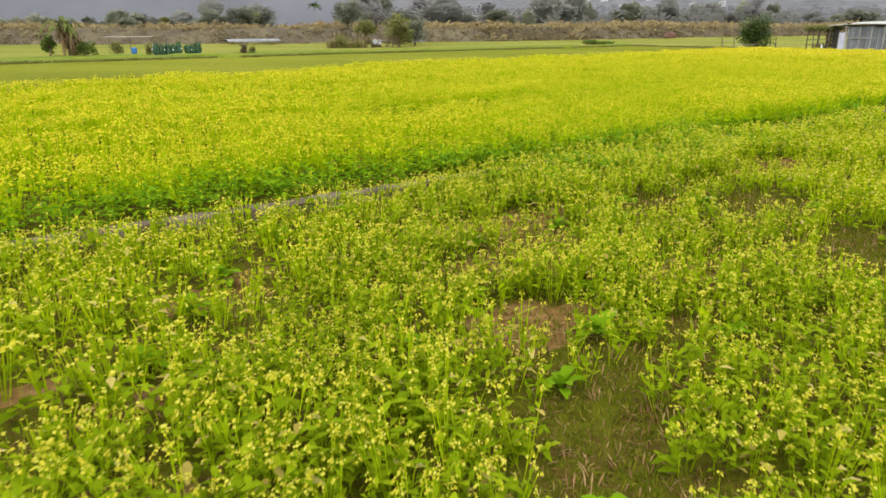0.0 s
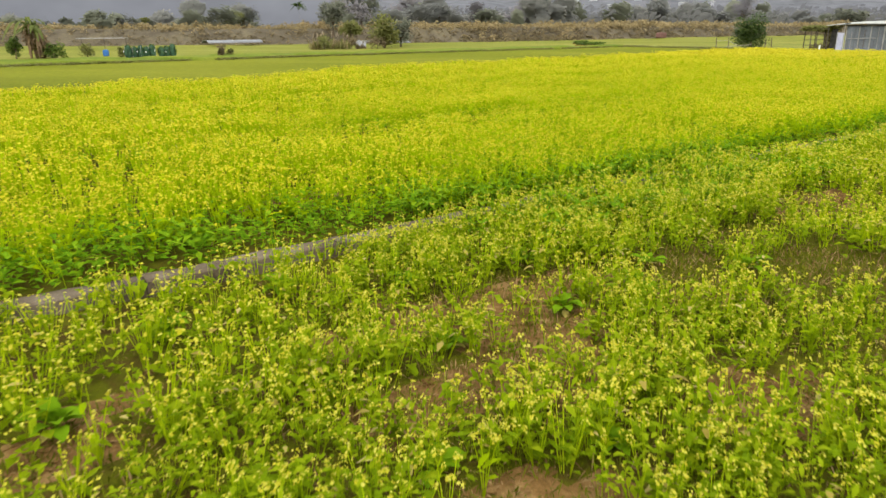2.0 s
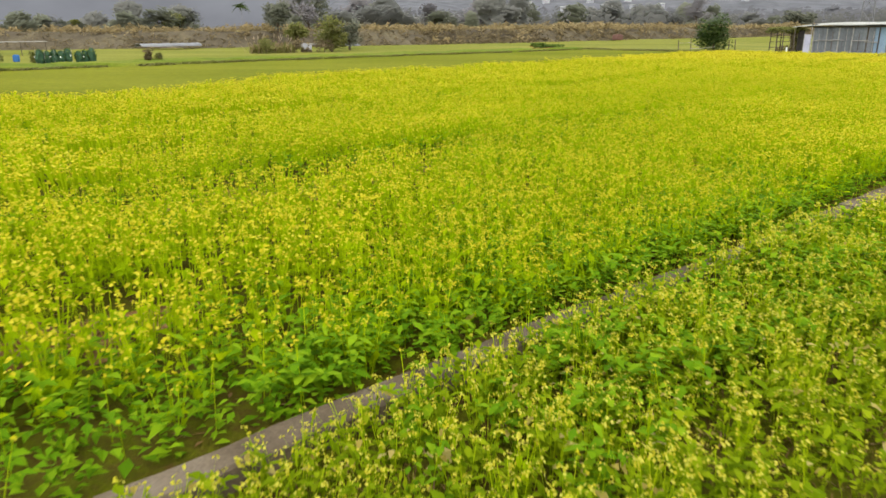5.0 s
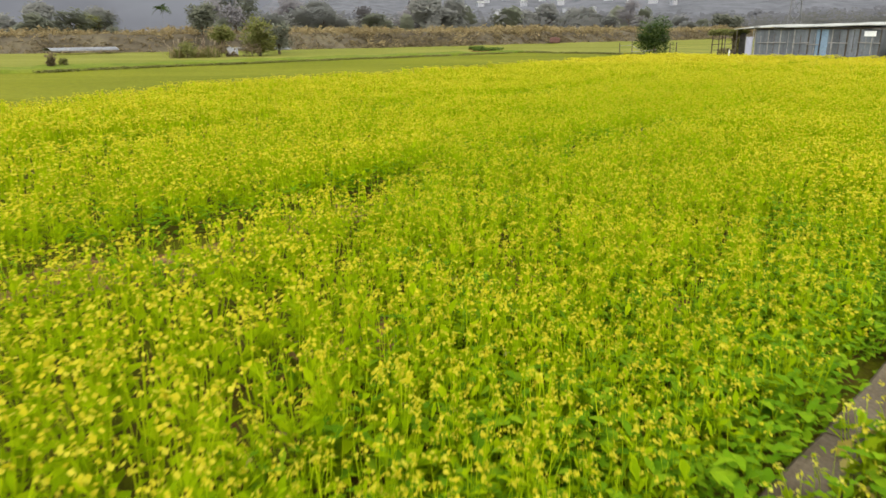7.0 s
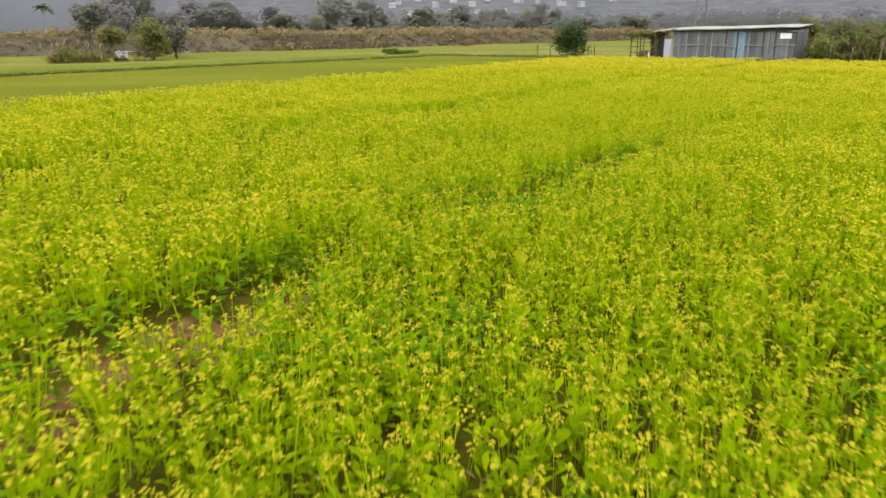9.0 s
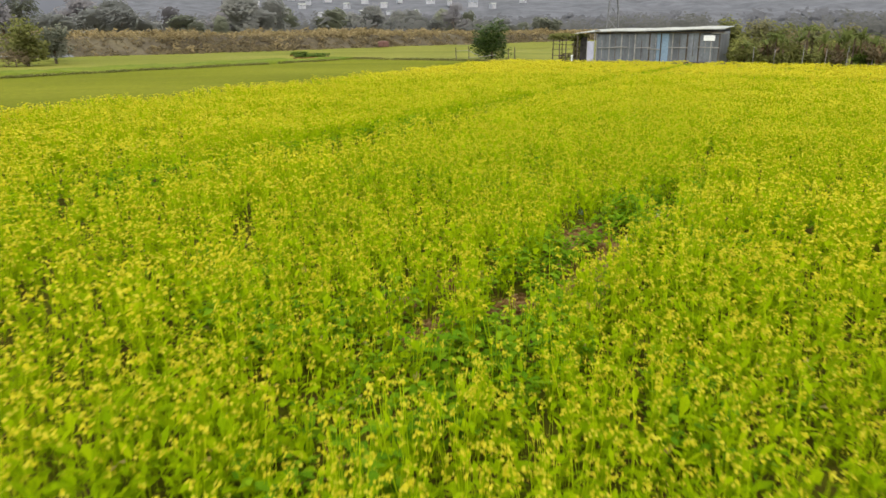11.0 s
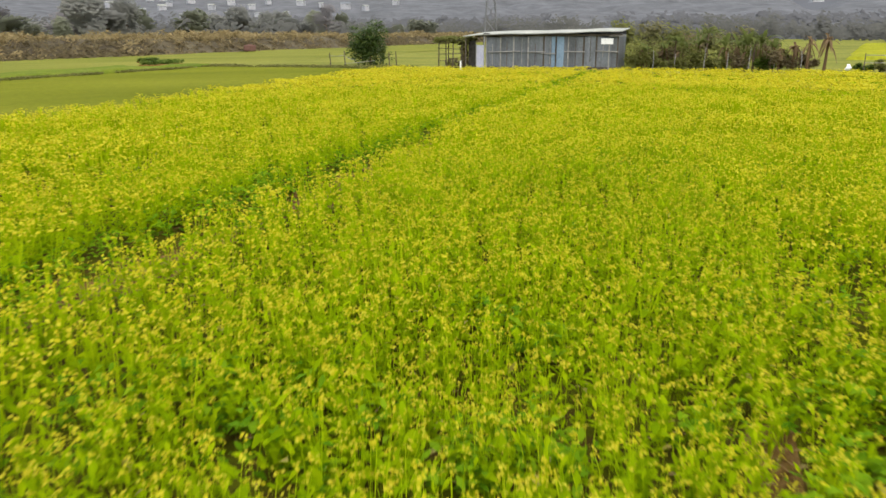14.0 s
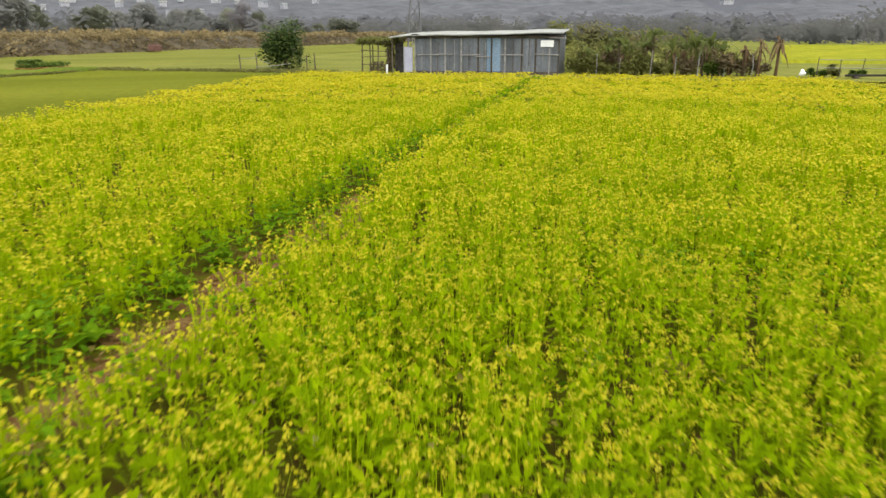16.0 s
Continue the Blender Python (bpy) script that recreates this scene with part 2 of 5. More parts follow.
def leafy_mustard(rng, detail):
    """A young mustard plant: many middle-sized jumbled leaves, few flowers."""
    b = Bag()
    for k in range((18, 11, 7, 5)[detail]):
        z = rng.uniform(0.03, 0.34)
        ln = rng.uniform(0.05, 0.11) * (1, 1.3, 1.8, 2.4)[detail]
        b.add(*blade((rng.normal(0, 0.06), rng.normal(0, 0.06), z), rng.uniform(0, 6.283), ln, ln * rng.uniform(0.4, 0.65), rng.uniform(-0.1, 0.9), rng.uniform(0.1, 0.6), 2 if detail == 0 else 1), 1 if rng.uniform() > 0.03 else 3)
    if rng.uniform() < 0.6:
        tip = np.array([rng.normal(0, 0.04), rng.normal(0, 0.04), rng.uniform(0.35, 0.5)])
        b.add(*ribbon((0, 0, 0), tip, 0.007), 0)
        b.add(*petals(rng, tip, (6, 2, 1, 1)[detail], 0.018, (0.017, 0.03, 0.045, 0.06)[detail]), 2)
    return b.arrays()


def value_noise(x, y, scale, seed):
    """Smooth random field between 0 and 1."""
    lat = np.random.default_rng(seed).random((128, 128))
    u, v = x / scale + 900.5, y / scale + 900.5
    i, j = np.floor(u).astype(int), np.floor(v).astype(int)
    f, g = u - i, v - j
    f, g = f * f * (3 - 2 * f), g * g * (3 - 2 * g)
    i0, i1, j0, j1 = i % 128, (i + 1) % 128, j % 128, (j + 1) % 128
    return (lat[i0, j0] * (1 - f) + lat[i1, j0] * f) * (1 - g) + (lat[i0, j1] * (1 - f) + lat[i1, j1] * f) * g


def step(a, b, x):
    t = np.clip((x - a) / (b - a), 0, 1)
    return t * t * (3 - 2 * t)


def sheet(name, s0, s1, d0, d1, ns, nd, height, mat, smooth=True, second=None, choose=None):
    """A piece of land: a grid with its relief."""
    s, d = np.meshgrid(np.linspace(s0, s1, ns), np.linspace(d0, d1, nd), indexing="ij")
    x, y = 0.6782 * s - 0.7331 * d, 0.7331 * s + 0.6782 * d
    v = np.stack([x, y, height(s, d)], -1).reshape(-1, 3)
    i, j = np.meshgrid(np.arange(ns - 1), np.arange(nd - 1), indexing="ij")
    a = (i * nd + j).ravel()
    q = np.stack([a, a + nd, a + nd + 1, a + 1], -1)
    idx = None
    if second is not None:
        idx = choose((s[:-1, :-1] + s[1:, 1:]).ravel() / 2, (d[:-1, :-1] + d[1:, 1:]).ravel() / 2)
    return new(name, mesh_of(name, v, q, [mat] + ([second] if second else []), idx, smooth))


# ---------- the land ----------
KERB_D = 7.80                                     # the concrete field bund
FURROWS = ((14.1, 0.0), (20.9, 0.021))            # trodden furrows: place across, drift


def soil_relief(s, d):
    return 0.035 * (value_noise(s, d, 0.35, 3) - 0.5) + 0.05 * (value_noise(s, d, 1.6, 4) - 0.5)


def main_soil(s, d):
    z = soil_relief(s, d)
    for f, k in FURROWS:
        z = z - 0.09 * np.exp(-((d - f - k * (s - 20)) / 0.25) ** 2)
    return z


def field_edge(s):
    """Where the flowering crop ends towards the paddy."""
    return 26.0 + 6.2 * step(-2, 28, s) + 3.2 * step(36, 60, s)


BARE_MAIN = ((20.2, 14.1, 1.5, 0.29), (19.2, 14, 0.9, 0.26), (20.9, 14.65, 0.6, 0.32), (22.4, 14, 0.7, 0.3), (10.3, 13.73, 1.21, 0.56), (8.9, 14.08, 0.99, 0.45), (12.4, 13.98, 1.32, 0.5), (13.4, 14.08, 0.77, 0.31), (12.9, 13.88, 0.66, 0.31), (10, 10.75, 0.7, 0.2), (6.05, 10.15, 0.85, 0.45), (17.7, 14.72, 0.38, 0.26), (17.9, 15.25, 0.32, 0.22), (18.4, 14.4, 0.5, 0.2), (29, 16.6, 0.28, 0.18), (28.3, 18.05, 0.22, 0.14), (33, 14.7, 0.35, 0.18), (31.2, 16.2, 0.3, 0.14), (12.3, 9.3, 0.5, 0.2), (12.1, 10.8, 0.5, 0.16), (12.3, 20.5, 0.8, 0.25), (28.6, 20.85, 1.32, 0.54), (29.9, 21, 0.99, 0.45), (31, 21.05, 0.77, 0.36), (27, 20.85, 1.0, 0.38), (33.8, 21.1, 0.99, 0.39), (24.2, 20.85, 1.1, 0.45), (25.7, 20.9, 0.99, 0.42), (32.3, 21.05, 0.99, 0.45), (22.5, 20.8, 0.9, 0.2), (18.8, 15.1, 0.4, 0.25), (22.9, 14.7, 0.4, 0.22))
GRASSY = ((3.5, 1.85, 1.1, 0.75), (2.8, 1.2, 0.8, 0.6), (8.0, 2.4, 1.5, 0.85), (7.3, 1.8, 0.7, 0.5), (9.0, 4.0, 1.5, 0.9), (7.9, 4.9, 1.0, 0.6), (9.6, 5.2, 1.1, 0.5))
BARE_SOIL = ((3.95, 2.95, 0.8, 0.42), (2.1, 5.25, 0.55, 0.36), (2.6, 5.7, 0.4, 0.25), (5.1, 5.7, 0.6, 0.4), (4.4, 5.5, 0.45, 0.3), (4.45, 4.4, 0.6, 0.46), (5.2, 4.4, 0.75, 0.5), (4.1, 3.3, 0.4, 0.25), (6.35, 3.05, 0.65, 0.4), (7.0, 5.4, 0.8, 0.42), (6.2, 5.5, 0.65, 0.4), (5.8, 4.85, 0.7, 0.45), (7.65, 4.45, 0.5, 0.32), (12.1, 5.6, 1.3, 0.5), (1.0, 3.6, 0.3, 0.22), (0.5, 4.2, 0.35, 0.22), (0.9, 2.6, 0.4, 0.2))
BARE_LOW = GRASSY + BARE_SOIL


def bare(s, d, spots):
    """1 where the crop stands, 0 on the bare spots, with a ragged rim."""
    k = np.ones_like(s)
    wob = 0.7 * (value_noise(s, d, 0.25, 11) - 0.5) + 0.5 * (value_noise(s, d, 0.09, 12) - 0.5)
    for cs, cd, a, b in spots:
        r = np.sqrt(((s - cs) / a) ** 2 + ((d - cd) / b) ** 2) * 1.25 + wob
        k = np.minimum(k, step(0.75, 1.25, r))
    return k


def grown(spots):
    """Bare soil on the spots, weedy soil elsewhere."""
    return lambda s, d: (bare(s, d, spots) > 0.97).astype(int)


tagged(sheet("ground", -1600, 1600, -1600, 1600, 60, 60, lambda s, d: s * 0 - 0.3, M_VERGE), "rough olive-green pasture reaching away to the hills", "ground", kind="structure")
tagged(sheet("field_soil", -9, 64, KERB_D + 0.1, 36.5, 240, 100, main_soil, M_SOIL, True, M_WEEDY_SOIL, grown(BARE_MAIN)), "reddish-brown tilled soil under the mustard crop", "soil", kind="structure")
tagged(sheet("lower_field_soil", -9, 64, -22, KERB_D - 0.1, 240, 100, lambda s, d: soil_relief(s, d) - 0.075, M_SOIL, True, M_WEEDY_SOIL, grown(BARE_SOIL)), "reddish-brown weedy soil of the lower field", "soil", kind="structure")
tagged(sheet("paddy", -60, 66.2, 25.6, 52.8, 120, 60, lambda s, d: 0.1 + 0.05 * value_noise(s, d, 2.5, 5) - 0.5 * step(0.6, -0.2, d - field_edge(s)), M_PADDY), "smooth dark green paddy beside the mustard", "field", kind="structure")
def bund_edge(s):
    """Where the grassy bund rises from the paddy."""
    return 52.6 - 1.3 * (1 - step(14, 30, s)) + 0.9 * (value_noise(s, s * 0, 9, 9) - 0.5)


tagged(sheet("grass_bund", -60, 66.2, 50.4, 64.5, 240, 80, lambda s, d: -0.1 + (0.42 + 0.16 * (value_noise(s, d, 1.8, 8) - 0.5)) * step(0, 0.5, d - bund_edge(s)) - 0.2 * step(54.5, 58.4, d) - 0.14 * step(61.5, 64.3, d + 2.2 * (value_noise(s, d, 4, 10) - 0.5)) + 0.1 * (value_noise(s, d, 0.7, 10) - 0.5), M_BUND_GRASS), "low grassy bund along the far edge of the paddy", "bund", kind="structure")
tagged(sheet("paddy_verge", -60, -8.9, -22, 36.5, 20, 20, lambda s, d: 0 * s - 0.02, M_VERGE), "grassy land at the field's end", "ground", kind="structure")
tagged(sheet("meadow", -140, 260, 56.4, 140, 120, 60, lambda s, d: -0.03 + 0.14 * value_noise(s, d, 5, 6), M_MEADOW), "light yellow-green meadow below the embankment", "field", kind="structure")
tagged(sheet("shed_verge", 66.0, 260, -260, 56.5, 90, 90, lambda s, d: -0.03 + 0.14 * value_noise(s, d, 3, 7), M_VERGE), "rough grass round the shed", "ground", kind="structure")


def bund():
    """Old concrete field bund: short cast lengths, worn, not quite in line."""
    ob = new("field_bund")
    tagged(ob, "low weathered concrete bund between the two fields", "kerb", kind="structure")
    rng = random.Random(5)
    s = -8.0
    n = 0
    while s < 60:
        ln = rng.uniform(1.6, 2.2)
        bm = bmesh.new()
        segs = 5
        rows = []
        for i in range(segs + 1):
            x = s + ln * i / segs
            w = 0.12 + rng.uniform(-0.012, 0.012)
            wob = 0.03 * math.sin(x * 0.9) + rng.uniform(-0.008, 0.008)
            t = 0.07 + rng.uniform(-0.014, 0.008)
            rows.append([bm.verts.new(gp(x, KERB_D + wob + o, z)) for o, z in ((-w - 0.03, -0.25), (-w, t - 0.02), (-w + 0.02, t), (w - 0.02, t), (w, t - 0.02), (w + 0.02, -0.25))])
        for a, b in zip(rows, rows[1:]):
            for k in range(5):
                bm.faces.new((a[k], a[k + 1], b[k + 1], b[k]))
        bm.faces.new(rows[0][::-1])
        bm.faces.new(rows[-1])
        bmesh.ops.recalc_face_normals(bm, faces=bm.faces)
        me = bpy.data.meshes.new("bund_length")
        bm.to_mesh(me)
        bm.free()
        me.materials.append(M_CONCRETE)
        part_ob = new("bund_length", me)
        part_ob.parent = ob
        s += ln + 0.012
        n += 1


bund()

# ---------- the crop ----------
def away(s, d):
    """Distance from the middle line of the flown strip."""
    pts = ((0.5, -0.5), (8, 6), (15.5, 12.8), (20, 15.4), (29, 17.6))
    best = np.full_like(s, 1e9)
    for (a, b), (c, e) in zip(pts, pts[1:]):
        l2 = (c - a) ** 2 + (e - b) ** 2
        t = np.clip(((s - a) * (c - a) + (d - b) * (e - b)) / l2, 0, 1)
        best = np.minimum(best, np.hypot(s - a - t * (c - a), d - b - t * (e - b)))
    return best


def scatter(rng, s0, s1, d0, d1, per_m2):
    """An even but jittered sowing."""
    g = 1 / math.sqrt(per_m2)
    i, j = np.meshgrid(np.arange(int((s1 - s0) / g)), np.arange(int((d1 - d0) / g)), indexing="ij")
    i, j = i.ravel(), j.ravel()
    return s0 + (i + rng.uniform(-0.15, 1.15, len(i))) * g, d0 + (j + rng.uniform(-0.15, 1.15, len(j))) * g


def place(s, d, z):
    return np.stack([0.6782 * s - 0.7331 * d, 0.7331 * s + 0.6782 * d, z], -1)


TISSUE = [M_STEM, M_LEAF, M_PETAL, M_YELLOW_LEAF]
TISSUE_LOW = [M_STEM, M_LOW_LEAF, M_PALE, M_YELLOW_LEAF]
TISSUE_DEEP = [M_STEM, M_DEEP, M_PETAL, M_DEEP]
REACH = (0.0, 2.5, 6.8, 19.0, 1e9)                # the finer sowings lie along the flown strip


def crop(name, rng, area, keep, soil, sizes, rates, makers, mats, label):
    """Sows a crop over an area, finer where the strip passes close."""
    bag = Bag()
    for lod in range(4):
        s, d = scatter(rng, *area, rates[lod])
        r = away(s, d)
        ok = (r >= REACH[lod]) & (r < REACH[lod + 1])
        s, d = s[ok], d[ok]
        p = keep(s, d)
        ok = rng.random(len(s)) < p
        s, d, p = s[ok], d[ok], p[ok]
        kind = rng.integers(0, len(makers[lod]), len(s))
        size = sizes(s, d) * rng.uniform((0.75, 0.82, 0.86, 0.9)[lod], (1.15, 1.12, 1.1, 1.08)[lod], len(s))
        lean = rng.normal(0, 0.10, (len(s), 2))
        for i, shape in enumerate(makers[lod]):
            w = kind == i
            bag.stamp(shape, place(s[w], d[w], soil(s[w], d[w])), rng.uniform(0, 6.283, w.sum()), size[w], lean[w])
    ob = new(name, bag.mesh(name, mats))
    return tagged(ob, label, "crop", kind="stuff")


shape_rng = np.random.default_rng(21)
FULL = [[mustard(shape_rng, lod, shape_rng.uniform(0.50, 0.63), (6, 9, 15, 15)[lod], 1.0, 1.0, 0.04) for i in range(10)] for lod in range(4)]
THIN = [[mustard(shape_rng, lod, shape_rng.uniform(0.34, 0.50), (6, 9, 13, 13)[lod], 0.9, (0.98, 0.88, 0.85, 0.85)[lod], 0.05) for i in range(10)] for lod in range(4)]
LEAFY = [[leafy_mustard(shape_rng, lod) for i in range(8)] for lod in range(4)]


def furrow_line(s, f, drift):
    """Where a furrow lies across the field."""
    return f + drift * (s - 20) + (0.05 if drift else 0.12) * np.sin(s * 0.7)


def furrow_gap(s, d):
    """Thin growth along the trodden furrows."""
    k = np.ones_like(s)
    for f, drift in FURROWS:
        off = np.abs(d - furrow_line(s, f, drift) - 0.3 * (value_noise(s, d * 0, 1.1, 13) - 0.5))
        if drift == 0:
            broken = (0.55 + 0.45 * step(0.3, 0.6, value_noise(s, d * 0 + f, 2.0, 15))) * (1 - 0.85 * step(21.5, 24.5, s))
            k = k * (1 - broken * (1 - step(0.1, 0.42, off)))
        else:
            broken = (0.6 + 0.35 * step(0.3, 0.6, value_noise(s, d * 0 + f, 2.0, 15))) * (1 - 0.25 * step(34, 44, s))
            k = k * (1 - broken * (1 - step(0.16, 0.55 + 0.1 * step(30, 50, s), off)))
    return k


def green_bank(s, d):
    """Fewer flowering plants on the leafy upper edge of the long furrow."""
    edge = d - furrow_line(s, *FURROWS[1])
    return 1 - 0.6 * step(0.1, 0.3, edge) * (1 - step(0.4, 0.9, edge)) * step(17, 21, s)


def keep_full(s, d):
    inside = (d > KERB_D + 0.25) & (d < field_edge(s) + 1.2 * (value_noise(s, d, 2.5, 17) - 0.5))
    verge = 0.12 + 0.88 * step(0.4, 1.7, d - KERB_D + 0.75 * step(6, 8, s) + 0.7 * (value_noise(s, d, 0.8, 16) - 0.5))
    dens = 0.82 + 0.18 * step(0.3, 0.55, value_noise(s, d, 1.1, 18))
    return (0.15 + 0.85 * step(-6.5, -4, s - 0.22 * (d + 1))) * (0.4 + 0.6 * step(-3.5, -2, s)) * inside * verge * dens * bare(s, d, BARE_MAIN) * furrow_gap(s, d) * green_bank(s, d)


def keep_leafy(s, d):
    inside = (d > KERB_D + 0.1) & (d < field_edge(s))
    below = (d < KERB_D - 0.2) * step(5.9, 6.7, d + 0.8 * (value_noise(s, d, 0.8, 20) - 0.5)) * step(6.5, 8.5, s) * (s < 20)
    verge = (1 - step(0.8, 2.2, d - KERB_D)) * step(-3, -1, s)
    fur = 1 - furrow_gap(s, d - 0.2) * furrow_gap(s, d + 0.3)
    edge = d - furrow_line(s, *FURROWS[1])
    bank = step(0.1, 0.3, edge) * (1 - step(0.5, 1.1 + 0.5 * value_noise(s, d, 1.5, 14), edge)) * step(17, 21, s) * (0.35 + 0.65 * step(0.35, 0.6, value_noise(s, d * 0, 2.4, 29))) * (1 - 0.5 * step(33, 42, s))
    pock = step(0.66, 0.76, value_noise(s, d, 0.9, 19)) * 0.4
    return np.maximum(inside * np.clip(verge + 0.65 * fur + 0.8 * bank + 0.85 * pock, 0, 1) * bare(s, d, BARE_MAIN), 0.6 * below)


def keep_thin(s, d):
    inside = d < KERB_D - 0.1 + 0.08 * step(5, 7, s)
    far = step(10, 18, s)
    by_bund = step(2.2, 1.2, KERB_D - d) * step(5.8, 7.5, s)
    patchy = 0.6 + 0.4 * step(0.22, 0.5, value_noise(s, d, 0.9, 22))
    outer = 1 - 0.85 * step(0.5, 2.0, np.minimum(0.28 * s - 2.0, 5.0) - d)
    open_bund = 1 - 0.25 * step(KERB_D - 0.45, KERB_D - 0.15, d) * step(1.2, 2.2, s) * step(6.2, 5.0, s)
    grown_up = np.maximum(patchy * (0.07 + 0.93 * bare(s, d, BARE_LOW)) * open_bund, far * 0.75)
    return inside * outer * np.maximum(grown_up, 0.95 * by_bund * (0.75 + 0.25 * patchy))


def keep_low_leaf(s, d):
    rim = bare(s, d, BARE_LOW)
    return (d < KERB_D - 0.12) * np.clip(0.25 + 0.75 * step(0.45, 0.65, value_noise(s, d, 0.6, 27)), 0, 1) * (0.03 + 0.97 * rim) * (s < 16)


def low_soil(s, d):
    return soil_relief(s, d) - 0.085


def verge_soil(s, d):
    return np.where(d > KERB_D, main_soil(s, d), low_soil(s, d))


def crop_height(s, d):
    return (0.85 + 0.28 * value_noise(s, d, 1.3, 23)) * (1 - 0.12 * step(35, 60, s))


crop("mustard_crop", np.random.default_rng(31), (-8.5, 62.2, KERB_D, 36), keep_full, main_soil, crop_height,
     (36, 27, 16, 9), FULL, TISSUE, "dense yellow-flowering mustard crop on the upper field")
crop("mustard_verge", np.random.default_rng(32), (-8.5, 62.2, 5.5, 36), keep_leafy, verge_soil,
     lambda s, d: 0.9 + 0.3 * value_noise(s, d, 0.8, 24), (52, 30, 15, 9), LEAFY, TISSUE_DEEP, "green leafy mustard with few flowers beside the bund")
crop("thin_mustard", np.random.default_rng(33), (-4, 62.2, -10, KERB_D), keep_thin, low_soil,
     lambda s, d: 0.75 + 0.4 * value_noise(s, d, 0.9, 25), (38, 26, 12, 6), THIN, TISSUE_LOW, "thin weedy mustard with pale flowers on the lower field")
crop("leafy_weeds", np.random.default_rng(34), (-5, 16, -5, KERB_D), keep_low_leaf, low_soil,
     lambda s, d: 0.7 + 0.4 * value_noise(s, d, 0.9, 26), (17, 13, 7, 4), LEAFY, TISSUE_LOW, "green leafy mustard seedlings among the weeds")


def grass():
    """Low weeds and dry straw between the plants of the lower field."""
    rng = np.random.default_rng(41)
    bag = Bag()
    shapes = []
    for i in range(6):
        b = Bag()
        for k in range(6):
            ln = rng.uniform(0.05, 0.13)
            b.add(*blade((rng.normal(0, 0.02), rng.normal(0, 0.02), 0), rng.uniform(0, 6.28), ln, 0.010, rng.uniform(0.5, 1.4), rng.uniform(0.1, 0.5), 1), 0 if rng.uniform() < 0.74 else 1)
        shapes.append(b.arrays())
    s, d = scatter(rng, -4, 14, -4, KERB_D - 0.2, 340)
    ok = (away(s, d) < 3.4) & (d + 0.9 * s > -1) & (rng.random(len(s)) < 0.15 + 0.3 * value_noise(s, d, 0.7, 42) + 0.25 * (1 - bare(s, d, BARE_SOIL)) + 1.0 * (1 - bare(s, d, GRASSY)))
    s, d = s[ok], d[ok]
    kind = rng.integers(0, 6, len(s))
    for i, shape in enumerate(shapes):
        w = kind == i
        bag.stamp(shape, place(s[w], d[w], low_soil(s[w], d[w])), rng.uniform(0, 6.283, w.sum()), rng.uniform(0.6, 1.3, w.sum()))
    s, d = scatter(rng, 5, 34, KERB_D + 0.3, 22.5, 60)
    ok = (rng.random(len(s)) < 0.8 * (1 - bare(s, d, BARE_MAIN)))
    s, d = s[ok], d[ok]
    for i, shape in enumerate(shapes):
        w = rng.integers(0, 6, len(s)) == i
        bag.stamp(shape, place(s[w], d[w], main_soil(s[w], d[w]) - 0.01), rng.uniform(0, 6.283, w.sum()), rng.uniform(0.4, 0.9, w.sum()))
    tagged(new("weed_grass", bag.mesh("weed_grass", [M_GRASS, M_STRAW])), "low green and straw-coloured weeds on the soil", "grass", kind="stuff")


grass()


def clods():
    """Crumbs of soil lying on the bare spots."""
    rng = np.random.default_rng(43)
    bag, litter = Bag(), Bag()
    shapes = []
    for i in range(5):
        v = rng.normal(0, 1, (8, 3)) * 0.12 + np.array([(x, y, z) for x in (-1, 1) for y in (-1, 1) for z in (-0.5, 0.6)]) * rng.uniform(0.6, 1.0, (8, 1))
        q = np.array(((0, 1, 3, 2), (4, 6, 7, 5), (0, 4, 5, 1), (2, 3, 7, 6), (1, 5, 7, 3)))
        shapes.append((v, q, np.zeros(5, dtype=int)))
    for area, spots, soil in (((1, 13, 0, KERB_D - 0.2), BARE_SOIL, low_soil), ((5, 34, KERB_D + 0.3, 22.5), BARE_MAIN, main_soil)):
        s, d = scatter(rng, *area, 300)
        ok = rng.random(len(s)) < 0.8 * (1 - bare(s, d, spots))
        s, d = s[ok], d[ok]
        kind = rng.integers(0, 5, len(s))
        for i, shape in enumerate(shapes):
            w = kind == i
            bag.stamp(shape, place(s[w], d[w], soil(s[w], d[w]) + 0.004), rng.uniform(0, 6.283, w.sum()), 0.006 + 0.03 * rng.random(w.sum()) ** 2.2)
        s, d = scatter(rng, *area, 130)
        ok = rng.random(len(s)) < 0.9 * (1 - bare(s, d, spots)) + 0.12
        s, d = s[ok], d[ok]
        for i in range(4):
            w = rng.integers(0, 4, len(s)) == i
            ln = rng.uniform(0.05, 0.13)
            litter.stamp((*blade((0, 0, 0.012), 0.0, ln, rng.uniform(0.006, 0.03), 0.12, 0.1, 1), np.zeros(1, dtype=int)), place(s[w], d[w], soil(s[w], d[w]) + 0.008), rng.uniform(0, 6.283, w.sum()), rng.uniform(0.6, 1.2, w.sum()))
    tagged(new("straw_litter", litter.mesh("straw_litter", [M_STRAW])), "dry straw and dead leaves lying on the soil", "straw", kind="stuff")
    tagged(new("soil_clods", bag.mesh("soil_clods", [M_SOIL])), "crumbs and clods of reddish-brown soil on the bare spots", "soil", kind="stuff")


clods()

